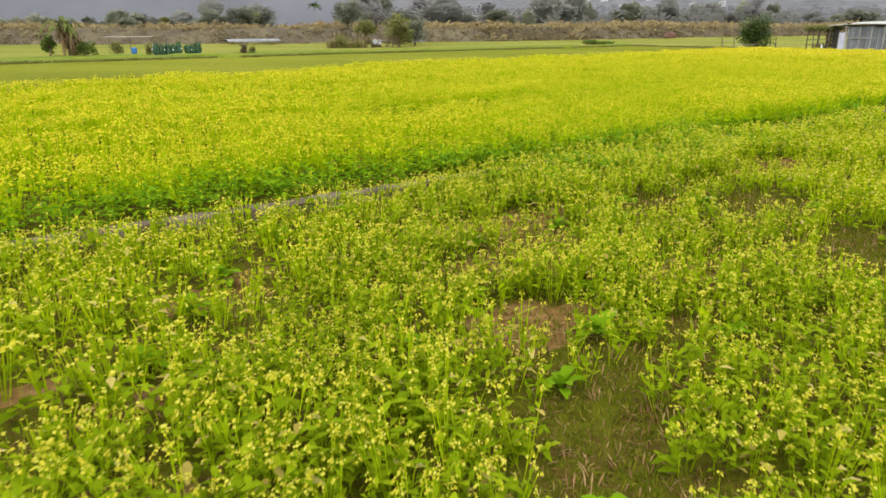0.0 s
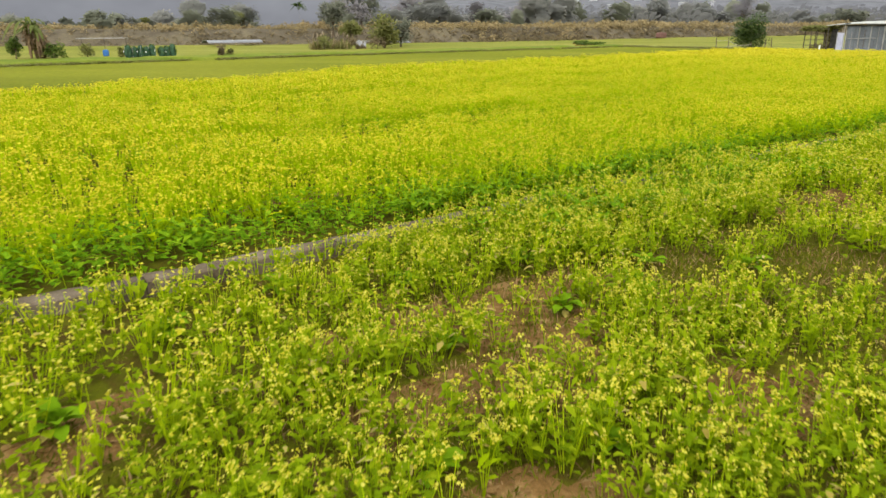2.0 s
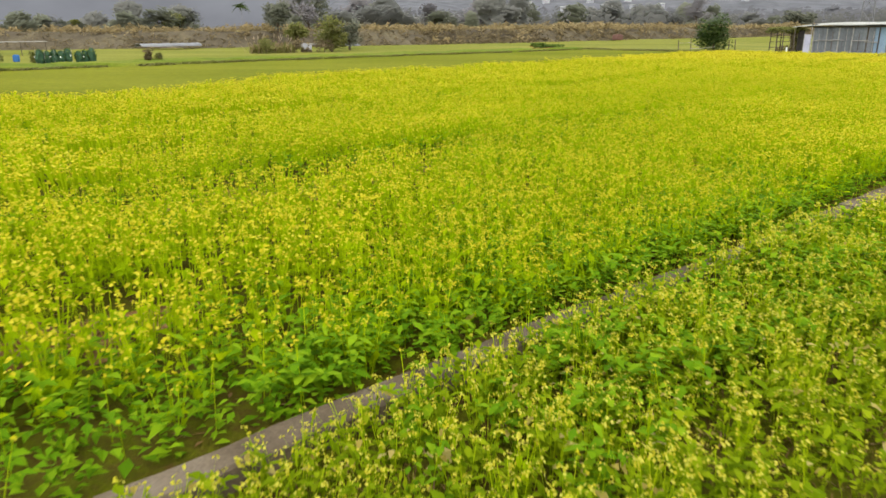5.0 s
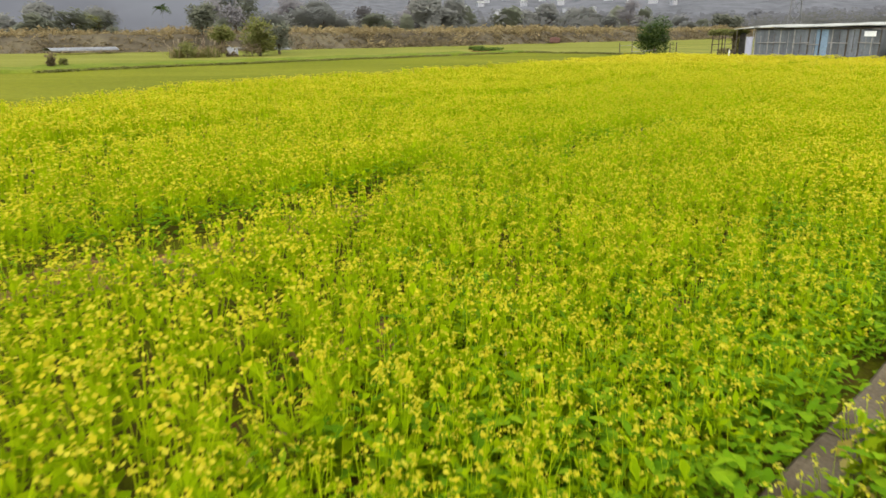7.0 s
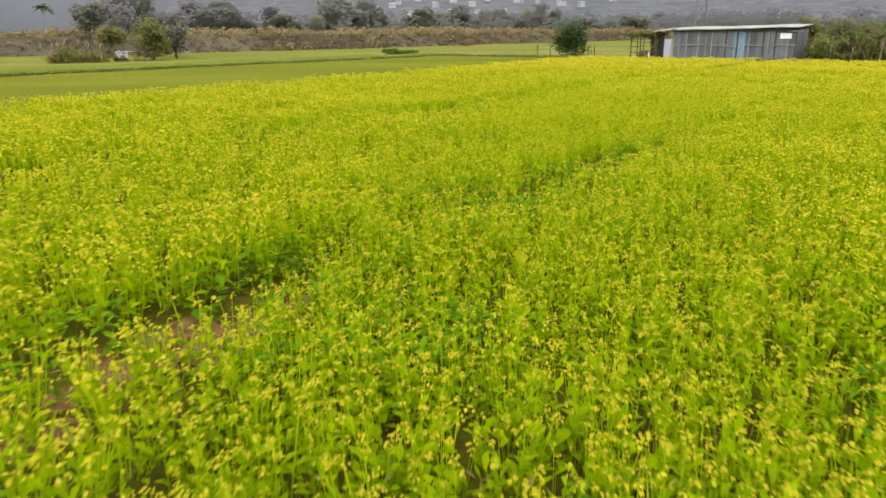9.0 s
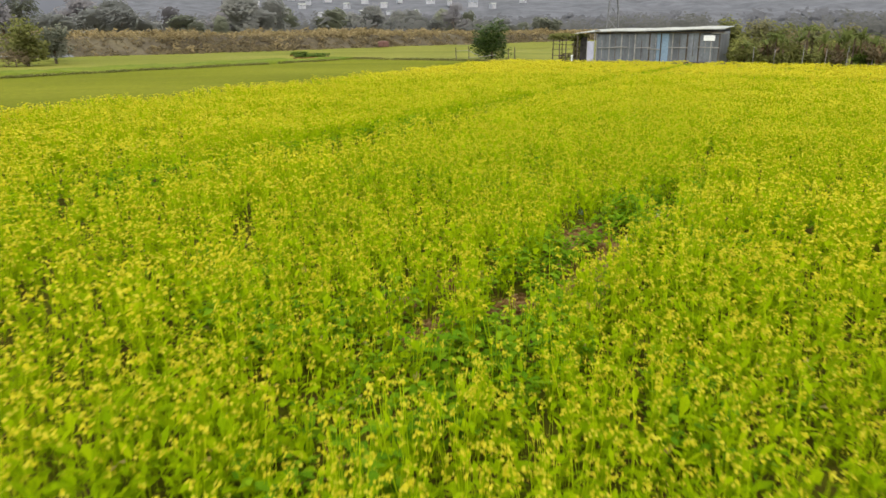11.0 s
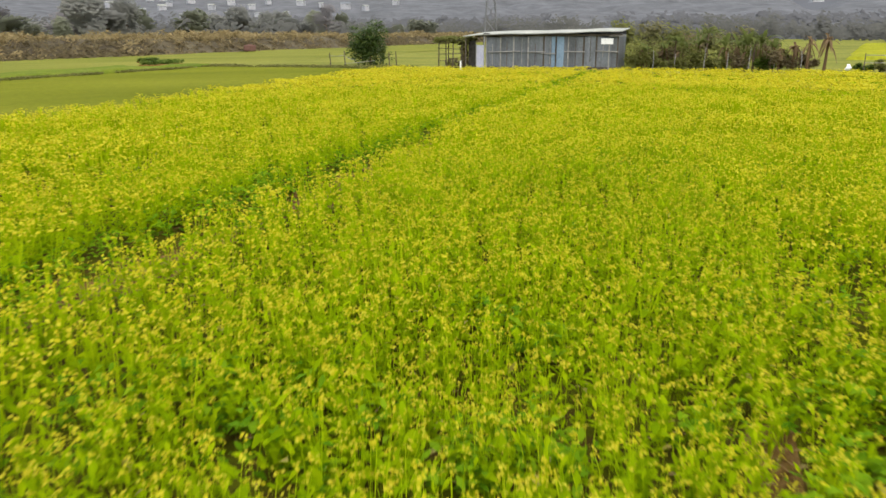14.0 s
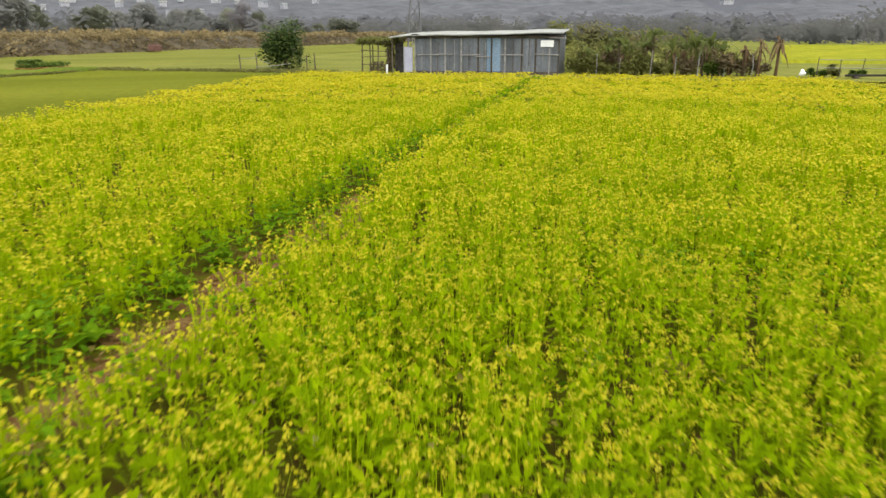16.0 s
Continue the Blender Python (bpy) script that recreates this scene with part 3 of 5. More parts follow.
# ---------- materials of the background ----------
M_BARK = rough_mat("bark", [(0.3, (0.07, 0.05, 0.035)), (0.5, (0.12, 0.09, 0.06)), (0.7, (0.18, 0.14, 0.10))], 3.0, 0.95, 25, 0.02, (1, 1, 0.3))
M_TREE = leafy("evergreen_leaf", (0.045, 0.08, 0.012), (0.075, 0.115, 0.018), (0.12, 0.165, 0.03), 0.55, 0.42)
# The next two leaf colours are greyed and lightened to paint in mist.
M_HAZED_WOOD = leafy("hazed_wood_leaf", (0.201, 0.203, 0.179), (0.214, 0.215, 0.189), (0.227, 0.227, 0.197), 0.8, 0.5)
M_MISTY_TREE = leafy("hazed_evergreen_leaf", (0.124, 0.131, 0.092), (0.141, 0.148, 0.104), (0.162, 0.165, 0.117), 0.8, 0.4)
M_DARK_LEAF = leafy("dark_glossy_leaf", (0.022, 0.042, 0.010), (0.04, 0.065, 0.015), (0.075, 0.10, 0.025), 0.5, 0.15)
# Far foliage in flat greys, which paint the mist over it.
M_FAR_WOOD = leafy("mist_grey_wood_leaf", (0.076, 0.077, 0.069), (0.087, 0.087, 0.077), (0.098, 0.097, 0.086), 0.9, 0.15)
M_HILL_WOOD = leafy("mist_grey_hill_leaf", (0.090, 0.091, 0.093), (0.097, 0.098, 0.101), (0.104, 0.105, 0.109), 0.9, 0.1)
M_BUND_WEED = leafy("bund_weed", (0.14, 0.14, 0.04), (0.17, 0.165, 0.05), (0.20, 0.19, 0.065), 0.8, 0.6)
M_OLIVE_LEAF = leafy("olive_leaf", (0.125, 0.135, 0.035), (0.16, 0.165, 0.048), (0.20, 0.20, 0.065), 0.7, 0.5)
# The trees' olive-brown, with haze lightened into the colour.
M_HAZE_OLIVE = leafy("hazed_olive_brown_leaf", (0.135, 0.128, 0.055), (0.16, 0.15, 0.066), (0.19, 0.178, 0.08), 0.8, 0.4)
M_TWIG = leafy("bare_twig", (0.175, 0.166, 0.163), (0.189, 0.178, 0.174), (0.204, 0.191, 0.187), 0.9, 0.4)
# Olive greyed and lightened: the mist sits in the leaf colour.
M_MIST_OLIVE = leafy("hazed_grey_olive_leaf", (0.193, 0.203, 0.141), (0.206, 0.216, 0.149), (0.218, 0.226, 0.156), 0.8, 0.5)
M_REED = leafy("dry_reed", (0.232, 0.178, 0.0817), (0.292, 0.228, 0.107), (0.353, 0.282, 0.146), 0.8, 0.5)
M_PLUME = leafy("reed_plume", (0.255, 0.202, 0.133), (0.308, 0.249, 0.172), (0.361, 0.301, 0.215), 0.9, 0.3)
M_BRUSH = leafy("dead_brush", (0.135, 0.108, 0.06), (0.165, 0.132, 0.072), (0.20, 0.16, 0.085), 0.9, 0.5)
M_BANANA = leafy("banana_leaf", (0.09, 0.115, 0.028), (0.125, 0.15, 0.04), (0.17, 0.19, 0.06), 0.5, 0.5)
M_BANANA_DRY = leafy("withered_banana_leaf", (0.136, 0.0871, 0.0464), (0.184, 0.124, 0.068), (0.248, 0.178, 0.1), 0.8, 0.45)
M_BANK = rough_mat("bank_earth", [(0.3, (0.066, 0.055, 0.037)), (0.5, (0.088, 0.074, 0.048)), (0.7, (0.12, 0.102, 0.06))], 0.3, 0.95, 3.0, 0.1)
# Bluish greys paint distance mist onto the hillside.
M_HILL = rough_mat("mist_grey_hillside", [(0.3, (0.085, 0.087, 0.09)), (0.45, (0.097, 0.099, 0.103)), (0.55, (0.107, 0.109, 0.114)), (0.7, (0.12, 0.122, 0.129))], 0.05, 1.0, 0.12, 0.5)
M_ZINC = rough_mat("weathered_zinc", [(0.25, (0.072, 0.0763, 0.0774)), (0.5, (0.144, 0.155, 0.164)), (0.75, (0.223, 0.238, 0.256))], 1.1, 0.55, 9, 0.004, (1, 1, 0.25), 0.25, 0.3)
def vary_by_object(mat, low, high):
    """Each sheet a little lighter or darker than its neighbours."""
    nt = mat.node_tree
    b = nt.nodes["Principled BSDF"]
    old = b.inputs["Base Color"].links[0].from_socket
    info = nt.nodes.new("ShaderNodeObjectInfo")
    tone = ramp(nt, info.outputs["Random"], [(0.0, (low, low, low)), (1.0, (high, high, high * 1.03))])
    nt.links.new(mix(nt, 1.0, old, tone, "MULTIPLY"), b.inputs["Base Color"])


vary_by_object(M_ZINC, 0.6, 1.2)
M_BLUE_SHEET = rough_mat("pale_blue_sheet", [(0.3, (0.128, 0.187, 0.246)), (0.6, (0.18, 0.25, 0.32))], 1.3, 0.5, 12, 0.003, (1, 1, 0.3))
M_ROOF = rough_mat("bleached_roof_sheet", [(0.3, (0.215, 0.219, 0.189)), (0.55, (0.301, 0.305, 0.267)), (0.75, (0.378, 0.378, 0.331))], 0.9, 0.6, 8, 0.004)
M_TIMBER = rough_mat("grey_timber", [(0.3, (0.045, 0.037, 0.028)), (0.5, (0.08, 0.066, 0.05)), (0.7, (0.13, 0.11, 0.085))], 2.0, 0.9, 20, 0.01, (1, 1, 0.2))
M_RAIL = rough_mat("bleached_timber", [(0.3, (0.17, 0.165, 0.15)), (0.6, (0.28, 0.27, 0.25))], 3.0, 0.85, 25, 0.01)
M_WHITE = rough_mat("white_painted_sheet", [(0.3, (0.62, 0.62, 0.60)), (0.6, (0.78, 0.78, 0.76))], 1.5, 0.5, 14, 0.002)
M_PLASTER = rough_mat("pale_house_plaster", [(0.3, (0.26, 0.265, 0.275)), (0.6, (0.34, 0.345, 0.355))], 0.3, 0.8, 3, 0.01)
M_LILAC = rough_mat("pale_lilac_paint", [(0.3, (0.30, 0.30, 0.38)), (0.6, (0.39, 0.39, 0.47))], 1.5, 0.6, 14, 0.003)
M_BLUE = rough_mat("blue_plastic", [(0.3, (0.03, 0.10, 0.26)), (0.6, (0.05, 0.14, 0.34))], 3.0, 0.45, 20, 0.002)
M_NET = rough_mat("dark_green_net", [(0.3, (0.02, 0.05, 0.03)), (0.6, (0.045, 0.085, 0.05))], 4.0, 0.8, 30, 0.01)
M_RUST = rough_mat("rusty_red_iron", [(0.3, (0.10, 0.055, 0.045)), (0.6, (0.145, 0.08, 0.065))], 3.0, 0.8, 20, 0.01)
M_DARK = rough_mat("dark_interior", [(0.3, (0.02, 0.018, 0.016)), (0.6, (0.05, 0.045, 0.04))], 3.0, 0.9, 20, 0.01)
# Trunk grey matched to the backdrop: haze painted into the bark.
M_HAZED_BARK = rough_mat("hazed_grey_bark", [(0.3, (0.16, 0.16, 0.165)), (0.6, (0.21, 0.21, 0.215))], 2.0, 0.9, 12, 0.01)
M_STEEL = rough_mat("galvanised_steel", [(0.3, (0.11, 0.11, 0.115)), (0.6, (0.16, 0.16, 0.165))], 1.0, 0.6, 8, 0.002, None, 0.3)
M_FAR_FLOWER = rough_mat("far_flowers", [(0.3, (0.16, 0.175, 0.01)), (0.5, (0.215, 0.22, 0.012)), (0.7, (0.27, 0.262, 0.018))], 0.2, 0.95, 3.0, 0.1)
M_GREENHOUSE = rough_mat("clouded_plastic_film", [(0.3, (0.13, 0.135, 0.135)), (0.6, (0.18, 0.185, 0.185))], 0.8, 0.5, 8, 0.004)


# ---------- parts ----------
def part(name, data, mat, parent, label=""):
    """Links a bmesh or a mesh as one part under a thing or a part."""
    if isinstance(data, bmesh.types.BMesh):
        bmesh.ops.recalc_face_normals(data, faces=data.faces)
        me = bpy.data.meshes.new(name)
        data.to_mesh(me)
        data.free()
    else:
        me = data
    if mat is not None:
        me.materials.append(mat)
    ob = new(name, me)
    ob.parent = parent
    if label:
        tagged(ob, label)
    return ob


def thing(name, m, label, category, group=""):
    ob = new(name)
    ob.matrix_world = m
    return tagged(ob, label, category, group)


def box(x0, x1, y0, y1, z0, z1, bm=None, bevel=0.0):
    bm = bm or bmesh.new()
    vs = [bm.verts.new((x, y, z)) for x in (x0, x1) for y in (y0, y1) for z in (z0, z1)]
    fs = [bm.faces.new([vs[i] for i in f]) for f in ((0, 1, 3, 2), (4, 6, 7, 5), (0, 4, 5, 1), (2, 3, 7, 6), (0, 2, 6, 4), (1, 5, 7, 3))]
    if bevel:
        bmesh.ops.bevel(bm, geom=list({e for f in fs for e in f.edges}), offset=bevel, segments=1, affect="EDGES")
    return bm


def rod(points, radii, sides=6):
    v, q = tube(points, radii, sides)
    bm = bmesh.new()
    vs = [bm.verts.new(p) for p in v]
    for f in q:
        bm.faces.new([vs[i] for i in f])
    bm.faces.new(vs[:sides])
    bm.faces.new(vs[-sides:])
    return bm


def leaf_quads(rng, centres, size, flat=0.5, seek=0.3):
    """Small leaf sprays at given places, turned every way but somewhat towards the light."""
    k = len(centres)
    n = rng.normal(0, 1, (k, 3))
    n[:, 2] = np.abs(n[:, 2]) + flat
    n = n * (1 - seek) + seek * np.array([-0.55, -1.0, 1.25]) * 1.6
    n /= np.linalg.norm(n, axis=1)[:, None]
    u = np.cross(n, rng.normal(0, 1, (k, 3)))
    u /= np.linalg.norm(u, axis=1)[:, None] + 1e-9
    w = np.cross(n, u)
    a = (size * rng.uniform(0.6, 1.3, k))[:, None] * 0.5
    v = np.stack([centres - a * u * 1.4, centres - a * w * 0.7, centres + a * u * 1.4, centres + a * w * 0.7], 1).reshape(-1, 3)
    return v, np.arange(4 * k).reshape(-1, 4)


def crown_points(rng, blobs, count, shell=0.55):
    """Places for leaves, mostly near the skins of overlapping boughs."""
    b = np.array(blobs)
    w = b[:, 3] ** 2
    idx = rng.choice(len(b), count, p=w / w.sum())
    dirs = rng.normal(0, 1, (count, 3))
    dirs /= np.linalg.norm(dirs, axis=1)[:, None]
    r = b[idx, 3] * (shell + (1.08 - shell) * rng.random(count) ** 0.6) * rng.uniform(0.8, 1.15, count)
    return b[idx, :3] + dirs * r[:, None] * np.array([1, 1, 0.85])


def tree(name, seed, height, width, base, leaf_mat, label, leaves=900, leaf=0.35, boughs=14, trunk=0.12, m=None, group="", category="tree", shell=0.55, seek=0.3):
    """Tapered trunk with limbs and a crown of many leaf sprays."""
    rng = np.random.default_rng(seed)
    ob = thing(name, m or Matrix(), label, category, group)
    blobs = []
    mid = (base + height) / 2
    half = (height - base) / 2
    while len(blobs) < boughs:
        p = rng.uniform(-1, 1, 3)
        if p[0] ** 2 + p[1] ** 2 + (max(p[2], 0.0) ** 2 if base < 0.3 else p[2] ** 2) > 1:
            continue
        r = rng.uniform(0.32, 0.56) * min(width / 2, half)
        blobs.append((p[0] * (width / 2 - r), p[1] * (width / 2 - r), mid + p[2] * (half - r * 0.85), r))
    wood = Bag()
    top = np.array([rng.normal(0, 0.05) * width, rng.normal(0, 0.05) * width, base + (height - base) * 0.6])
    wood.add(*tube([(0, 0, -0.1), top * np.array([0.3, 0.3, 0.45]), top], (trunk, trunk * 0.75, trunk * 0.3), 6), 0)
    for bl in blobs[: min(8, boughs)]:
        st = top * np.array([0.3, 0.3, 0.45]) + (top - top * np.array([0.3, 0.3, 0.45])) * rng.uniform(0, 0.8)
        wood.add(*tube([st, (st + np.array(bl[:3])) / 2 + rng.normal(0, 0.08, 3), bl[:3]], (trunk * 0.45, trunk * 0.3, trunk * 0.1), 4), 0)
    part("trunk", wood.mesh("trunk", [M_BARK]), None, ob)
    cr = Bag()
    cr.add(*leaf_quads(rng, crown_points(rng, blobs, leaves, shell), leaf, 0.5, seek), 0)
    part("crown", cr.mesh("crown", [leaf_mat]), None, ob)
    return ob


def banana(seed, height, dry, m, label, group, limp=0.0, count=14):
    """Banana plant: a thick stem and long arching leaves, some withered and hanging."""
    rng = np.random.default_rng(seed)
    ob = thing("banana_plant", m, label, "plant", group)
    dead = dry > 0.85
    part("stem", rod([(0, 0, -0.1), (0.03, 0, height * 0.3), (0.02, 0.04, height * (0.66 if dead else 0.58))], (0.10, 0.085, 0.055), 7), M_BANANA_DRY if dry > 0.6 else M_OLIVE_LEAF, ob)
    for i in range(count):
        withered = rng.uniform() < dry or dead
        a = i * 2.4 + rng.uniform(-0.4, 0.4)
        ln = height * rng.uniform(0.5, 0.7)
        b = Bag()
        if dead:
            v, q = blade((0.02, 0.04, height * rng.uniform(0.48, 0.66)), a, height * rng.uniform(0.16, 0.36), rng.uniform(0.10, 0.24), rng.uniform(0.2, 1.35), rng.uniform(0.35, 2.1), 5)
        elif withered:
            v, q = blade((0.02, 0.04, height * rng.uniform(0.34, 0.6)), a, ln * rng.uniform(0.35, 0.7), rng.uniform(0.14, 0.26), rng.uniform(0.6, 1.25), rng.uniform(1.1, 2.0), 5)
        else:
            v, q = blade((0.02, 0.04, height * 0.58), a, ln * 1.1, rng.uniform(0.22, 0.34), rng.uniform(0.5, 1.45 - 0.9 * limp), rng.uniform(0.3 + limp, 0.75 + limp), 5)
        b.add(v, q, 0)
        part("leaf", b.mesh("leaf", [M_BANANA_DRY if withered else M_BANANA]), None, ob, "withered brown leaf" if withered else "")
    return ob


def palm(name, seed, height, frond, count, m, label, thick=0.09, fronds_mat=None, group="", bark=None):
    rng = np.random.default_rng(seed)
    ob = thing(name, m, label, "palm", group)
    part("trunk", rod([(0, 0, -0.1), (0.06, 0.02, height * 0.5), (0, 0, height)], (thick, thick * 0.8, thick * 0.6), 7), bark or M_BARK, ob)
    for i in range(count):
        a = 2.4 * i + rng.uniform(-0.3, 0.3)
        rise, droop = rng.uniform(0.2, 1.25), rng.uniform(0.35, 0.9)
        b = Bag()
        h = np.array([math.cos(a), math.sin(a), 0])
        side = np.array([-h[1], h[0], 0])
        pts = [np.array([0, 0, height]) + h * frond * f * math.cos(rise) + np.array([0, 0, frond * (f * math.sin(rise) - droop * f * f)]) for f in np.linspace(0, 1, 7)]
        b.add(*tube(pts, [0.02] * 7, 3), 0)
        for j in range(1, 7):
            ln = frond * 0.32 * (1.1 - 0.12 * j)
            for sg in (-1, 1):
                p = pts[j]
                t = (pts[j] - pts[j - 1]) * 0.5
                e = p + sg * side * ln * 0.8 + t - np.array([0, 0, ln * 0.45])
                b.add([p - t * 0.8, p + t * 0.2, e + t * 0.3, e - t * 0.1], [(0, 1, 2, 3)], 0)
        part("frond", b.mesh("frond", [fronds_mat or M_BANANA]), None, ob)
    return ob


# ---------- plants that stand alone ----------
def broad_leaf(seed, length, width):
    """A broad stalked mustard leaf, folded along its rib, with a wavy rim."""
    rng = np.random.default_rng(seed)
    v, q = [], []
    for i in range(6):
        f = i / 5
        w = width * 0.5 * (0.08, 0.1, 0.75, 1.0, 0.8, 0.12)[i]
        x, z = length * f * (1 - 0.12 * f), length * (0.75 * f - 0.62 * f * f)
        for k in (-1, 0, 1):
            v.append((x, k * w, z + abs(k) * w * 0.35 + (rng.normal(0, 0.08) * w if k else 0)))
        if i:
            for k in (0, 1):
                q.append((3 * i - 3 + k, 3 * i - 2 + k, 3 * i + 1 + k, 3 * i + k))
    return mesh_of("leaf", np.array(v), np.array(q), [], None, True)


BROAD = [broad_leaf(221 + i, 0.13 + 0.018 * i, 0.055 + 0.008 * i) for i in range(4)]
WILTED = [broad_leaf(231 + i, 0.12, 0.05) for i in range(2)]
for leaf_mesh in BROAD:
    leaf_mesh.materials.append(M_DEEP)
for leaf_mesh in WILTED:
    leaf_mesh.materials.append(M_YELLOW_LEAF)


def rosette(s, d, z, size, seed, wilted=1):
    rng = random.Random(seed)
    ob = thing("leafy_mustard_plant", at(s, d, z, rng.uniform(0, 360)), "broad-leaved green mustard rosette on bare soil" + (" with yellowed lower leaves" if wilted else ""), "plant", "broad-leaved mustard rosettes")
    n = rng.randint(17, 22)
    for i in range(n):
        old = i < wilted + 1
        lf = new("leaf", rng.choice(WILTED if old else BROAD))
        lf.parent = ob
        k = size * (rng.uniform(0.95, 1.35) if i < n * 0.6 else rng.uniform(0.6, 0.95))
        lf.matrix_local = pose(0, 0, 0.01 if old else 0.03, 0, rng.uniform(5, 25) if old else rng.uniform(-25, 8) if i < n * 0.6 else rng.uniform(-60, -25), 137.5 * i + rng.uniform(-15, 15)) @ Matrix.Scale(k, 4)
        if old:
            tagged(lf, "yellowed wilting leaf")
    return ob


for s, d, size, wilt in ((4.25, 2.55, 1.25, 2), (3.9, 3.75, 1.1, 1), (3.4, 2.1, 1.0, 1), (5.1, 1.9, 1.0, 2), (2.3, 5.55, 1.25, 0), (1.8, 4.9, 1.1, 1), (7.2, 4.9, 1.3, 1), (7.9, 5.3, 1.1, 2), (5.5, 6.35, 1.1, 1), (6.3, 5.0, 1.0, 2), (5.0, 5.0, 1.0, 1), (8.6, 4.6, 1.3, 1), (9.6, 3.5, 1.0, 1), (4.9, 3.3, 0.9, 1), (3.0, 3.2, 0.9, 0), (6.9, 6.2, 1.0, 0), (1.2, 4.1, 1.2, 1), (0.6, 5.2, 1.1, 1), (2.6, 1.0, 1.0, 1), (6.0, 0.6, 1.0, 1), (7.0, 1.6, 1.0, 0), (3.3, 6.6, 1.2, 0), (4.5, 7.0, 1.1, 0), (1.5, 6.8, 1.2, 0), (8.2, 6.8, 1.1, 0)):
    rosette(s, d, -0.075, size, int(s * 100 + d * 10), wilt)
for s, d, size, wilt in ((21.3, 14.05, 1.3, 0), (21.0, 13.75, 1.0, 2), (21.7, 14.35, 1.1, 0), (20.6, 14.4, 1.0, 1), (19.9, 14.4, 1.1, 0), (19.6, 13.45, 1.0, 1), (20.6, 13.45, 1.0, 1), (22.9, 14.2, 1.1, 0), (22.0, 13.6, 0.9, 1), (23.4, 13.75, 1.0, 0), (18.9, 14.3, 1.1, 1), (10.9, 14.1, 1.0, 1), (9.8, 13.5, 1.0, 0), (13.4, 14.1, 1.0, 1), (6.3, 10.2, 1.0, 0), (5.6, 9.2, 1.2, 0), (4.4, 8.8, 1.3, 0), (7.6, 8.7, 1.2, 0), (9.8, 8.6, 1.2, 0), (28.2, 21.4, 1.2, 0), (29.6, 21.5, 1.1, 0), (29.2, 20.9, 1.0, 1), (30.4, 21.6, 1.1, 0)):
    rosette(s, d, -0.02, size, int(s * 100 + d * 10), wilt)


M_SILVER = leafy("silvery_leaf", (0.25, 0.32, 0.17), (0.32, 0.39, 0.23), (0.40, 0.45, 0.31), 0.7, 0.3)


def silvery_weed(s, d, z, size):
    """A pale thistle-like weed: a star of narrow stiff leaves."""
    rng = np.random.default_rng(int(s * 10))
    ob = thing("silvery_weed", at(s, d, z) @ Matrix.Scale(size, 4), "pale silvery-green spiky weed on the bare reddish soil", "plant", "silvery weeds")
    for i in range(13):
        b = Bag()
        b.add(*blade((0, 0, 0.01), 2.4 * i + rng.uniform(-0.2, 0.2), rng.uniform(0.14, 0.23), 0.02, rng.uniform(0.7, 1.45), rng.uniform(0.1, 0.45), 4), 0)
        part("leaf", b.mesh("leaf", [M_SILVER]), None, ob)


silvery_weed(20.91, 14.05, -0.06, 1.0)
silvery_weed(21.86, 14.98, -0.02, 0.8)
silvery_weed(22.43, 14.09, -0.06, 0.8)


def mustard_plant(seed, height, pale, m):
    """A single flowering mustard plant that can be told apart."""
    rng = np.random.default_rng(seed)
    ob = thing("mustard_plant", m, "slender flowering mustard plant with pale yellow heads" if pale else "slender flowering mustard plant with bright yellow heads", "plant", "single mustard plants")
    for i in range(4):
        a, r = 1.57 * i + rng.uniform(-0.5, 0.5), rng.uniform(0.03, 0.12)
        tip = np.array([r * math.cos(a), r * math.sin(a), height * rng.uniform(0.75, 1.05)])
        b = Bag()
        b.add(*tube([(0, 0, 0), tip * np.array([0.4, 0.4, 0.55]), tip], (0.004, 0.0035, 0.002)), 0)
        st = part("stem", b.mesh("stem", [M_STEM]), None, ob)
        b = Bag()
        b.add(*petals(rng, tip, 11, 0.024, 0.02), 0)
        part("flower_head", b.mesh("flower_head", [M_PALE if pale else M_PETAL]), None, st)
        b = Bag()
        f = rng.uniform(0.2, 0.7)
        b.add(*blade(tip * f, rng.uniform(0, 6.28), rng.uniform(0.09, 0.15), 0.04, rng.uniform(0.4, 1.1), 0.4, 3), 0)
        part("leaf", b.mesh("leaf", [M_LEAF]), None, st)
    return ob


single_rng = random.Random(251)
pale_kinds = [mustard_plant(261 + i, 0.5, True, at(3.2 + 0.4 * i, 3.0 + 0.2 * i, -0.075)) for i in range(4)]
full_kinds = [mustard_plant(271 + i, 0.58, False, at(14 + 0.7 * i, 12.6 + 0.3 * i, 0)) for i in range(4)]
for i in range(60):
    s = single_rng.uniform(2, 11)
    d = single_rng.uniform(-0.5, 7.4)
    if bare(np.array([s]), np.array([d]), BARE_LOW)[0] < 0.8:
        continue
    copy_thing(single_rng.choice(pale_kinds), at(s, d, -0.075, single_rng.uniform(0, 360)) @ Matrix.Scale(single_rng.uniform(0.8, 1.1), 4))
for i in range(70):
    f = single_rng.random()
    s = 9 + 22 * f
    d = 8.9 + 8.5 * f ** 0.8 + single_rng.uniform(-1.2, 2.0)
    copy_thing(single_rng.choice(full_kinds), at(s, d, 0.0, single_rng.uniform(0, 360)) @ Matrix.Scale(single_rng.uniform(0.85, 1.1), 4))

# ---------- embankment, woods and hills ----------
def bank_foot(s):
    return 87 + 52 * (1 - step(-60, 72, s))


def bank_profile(u):
    return 2.15 * step(0, 6.5, u) - 1.6 * step(12, 20, u)


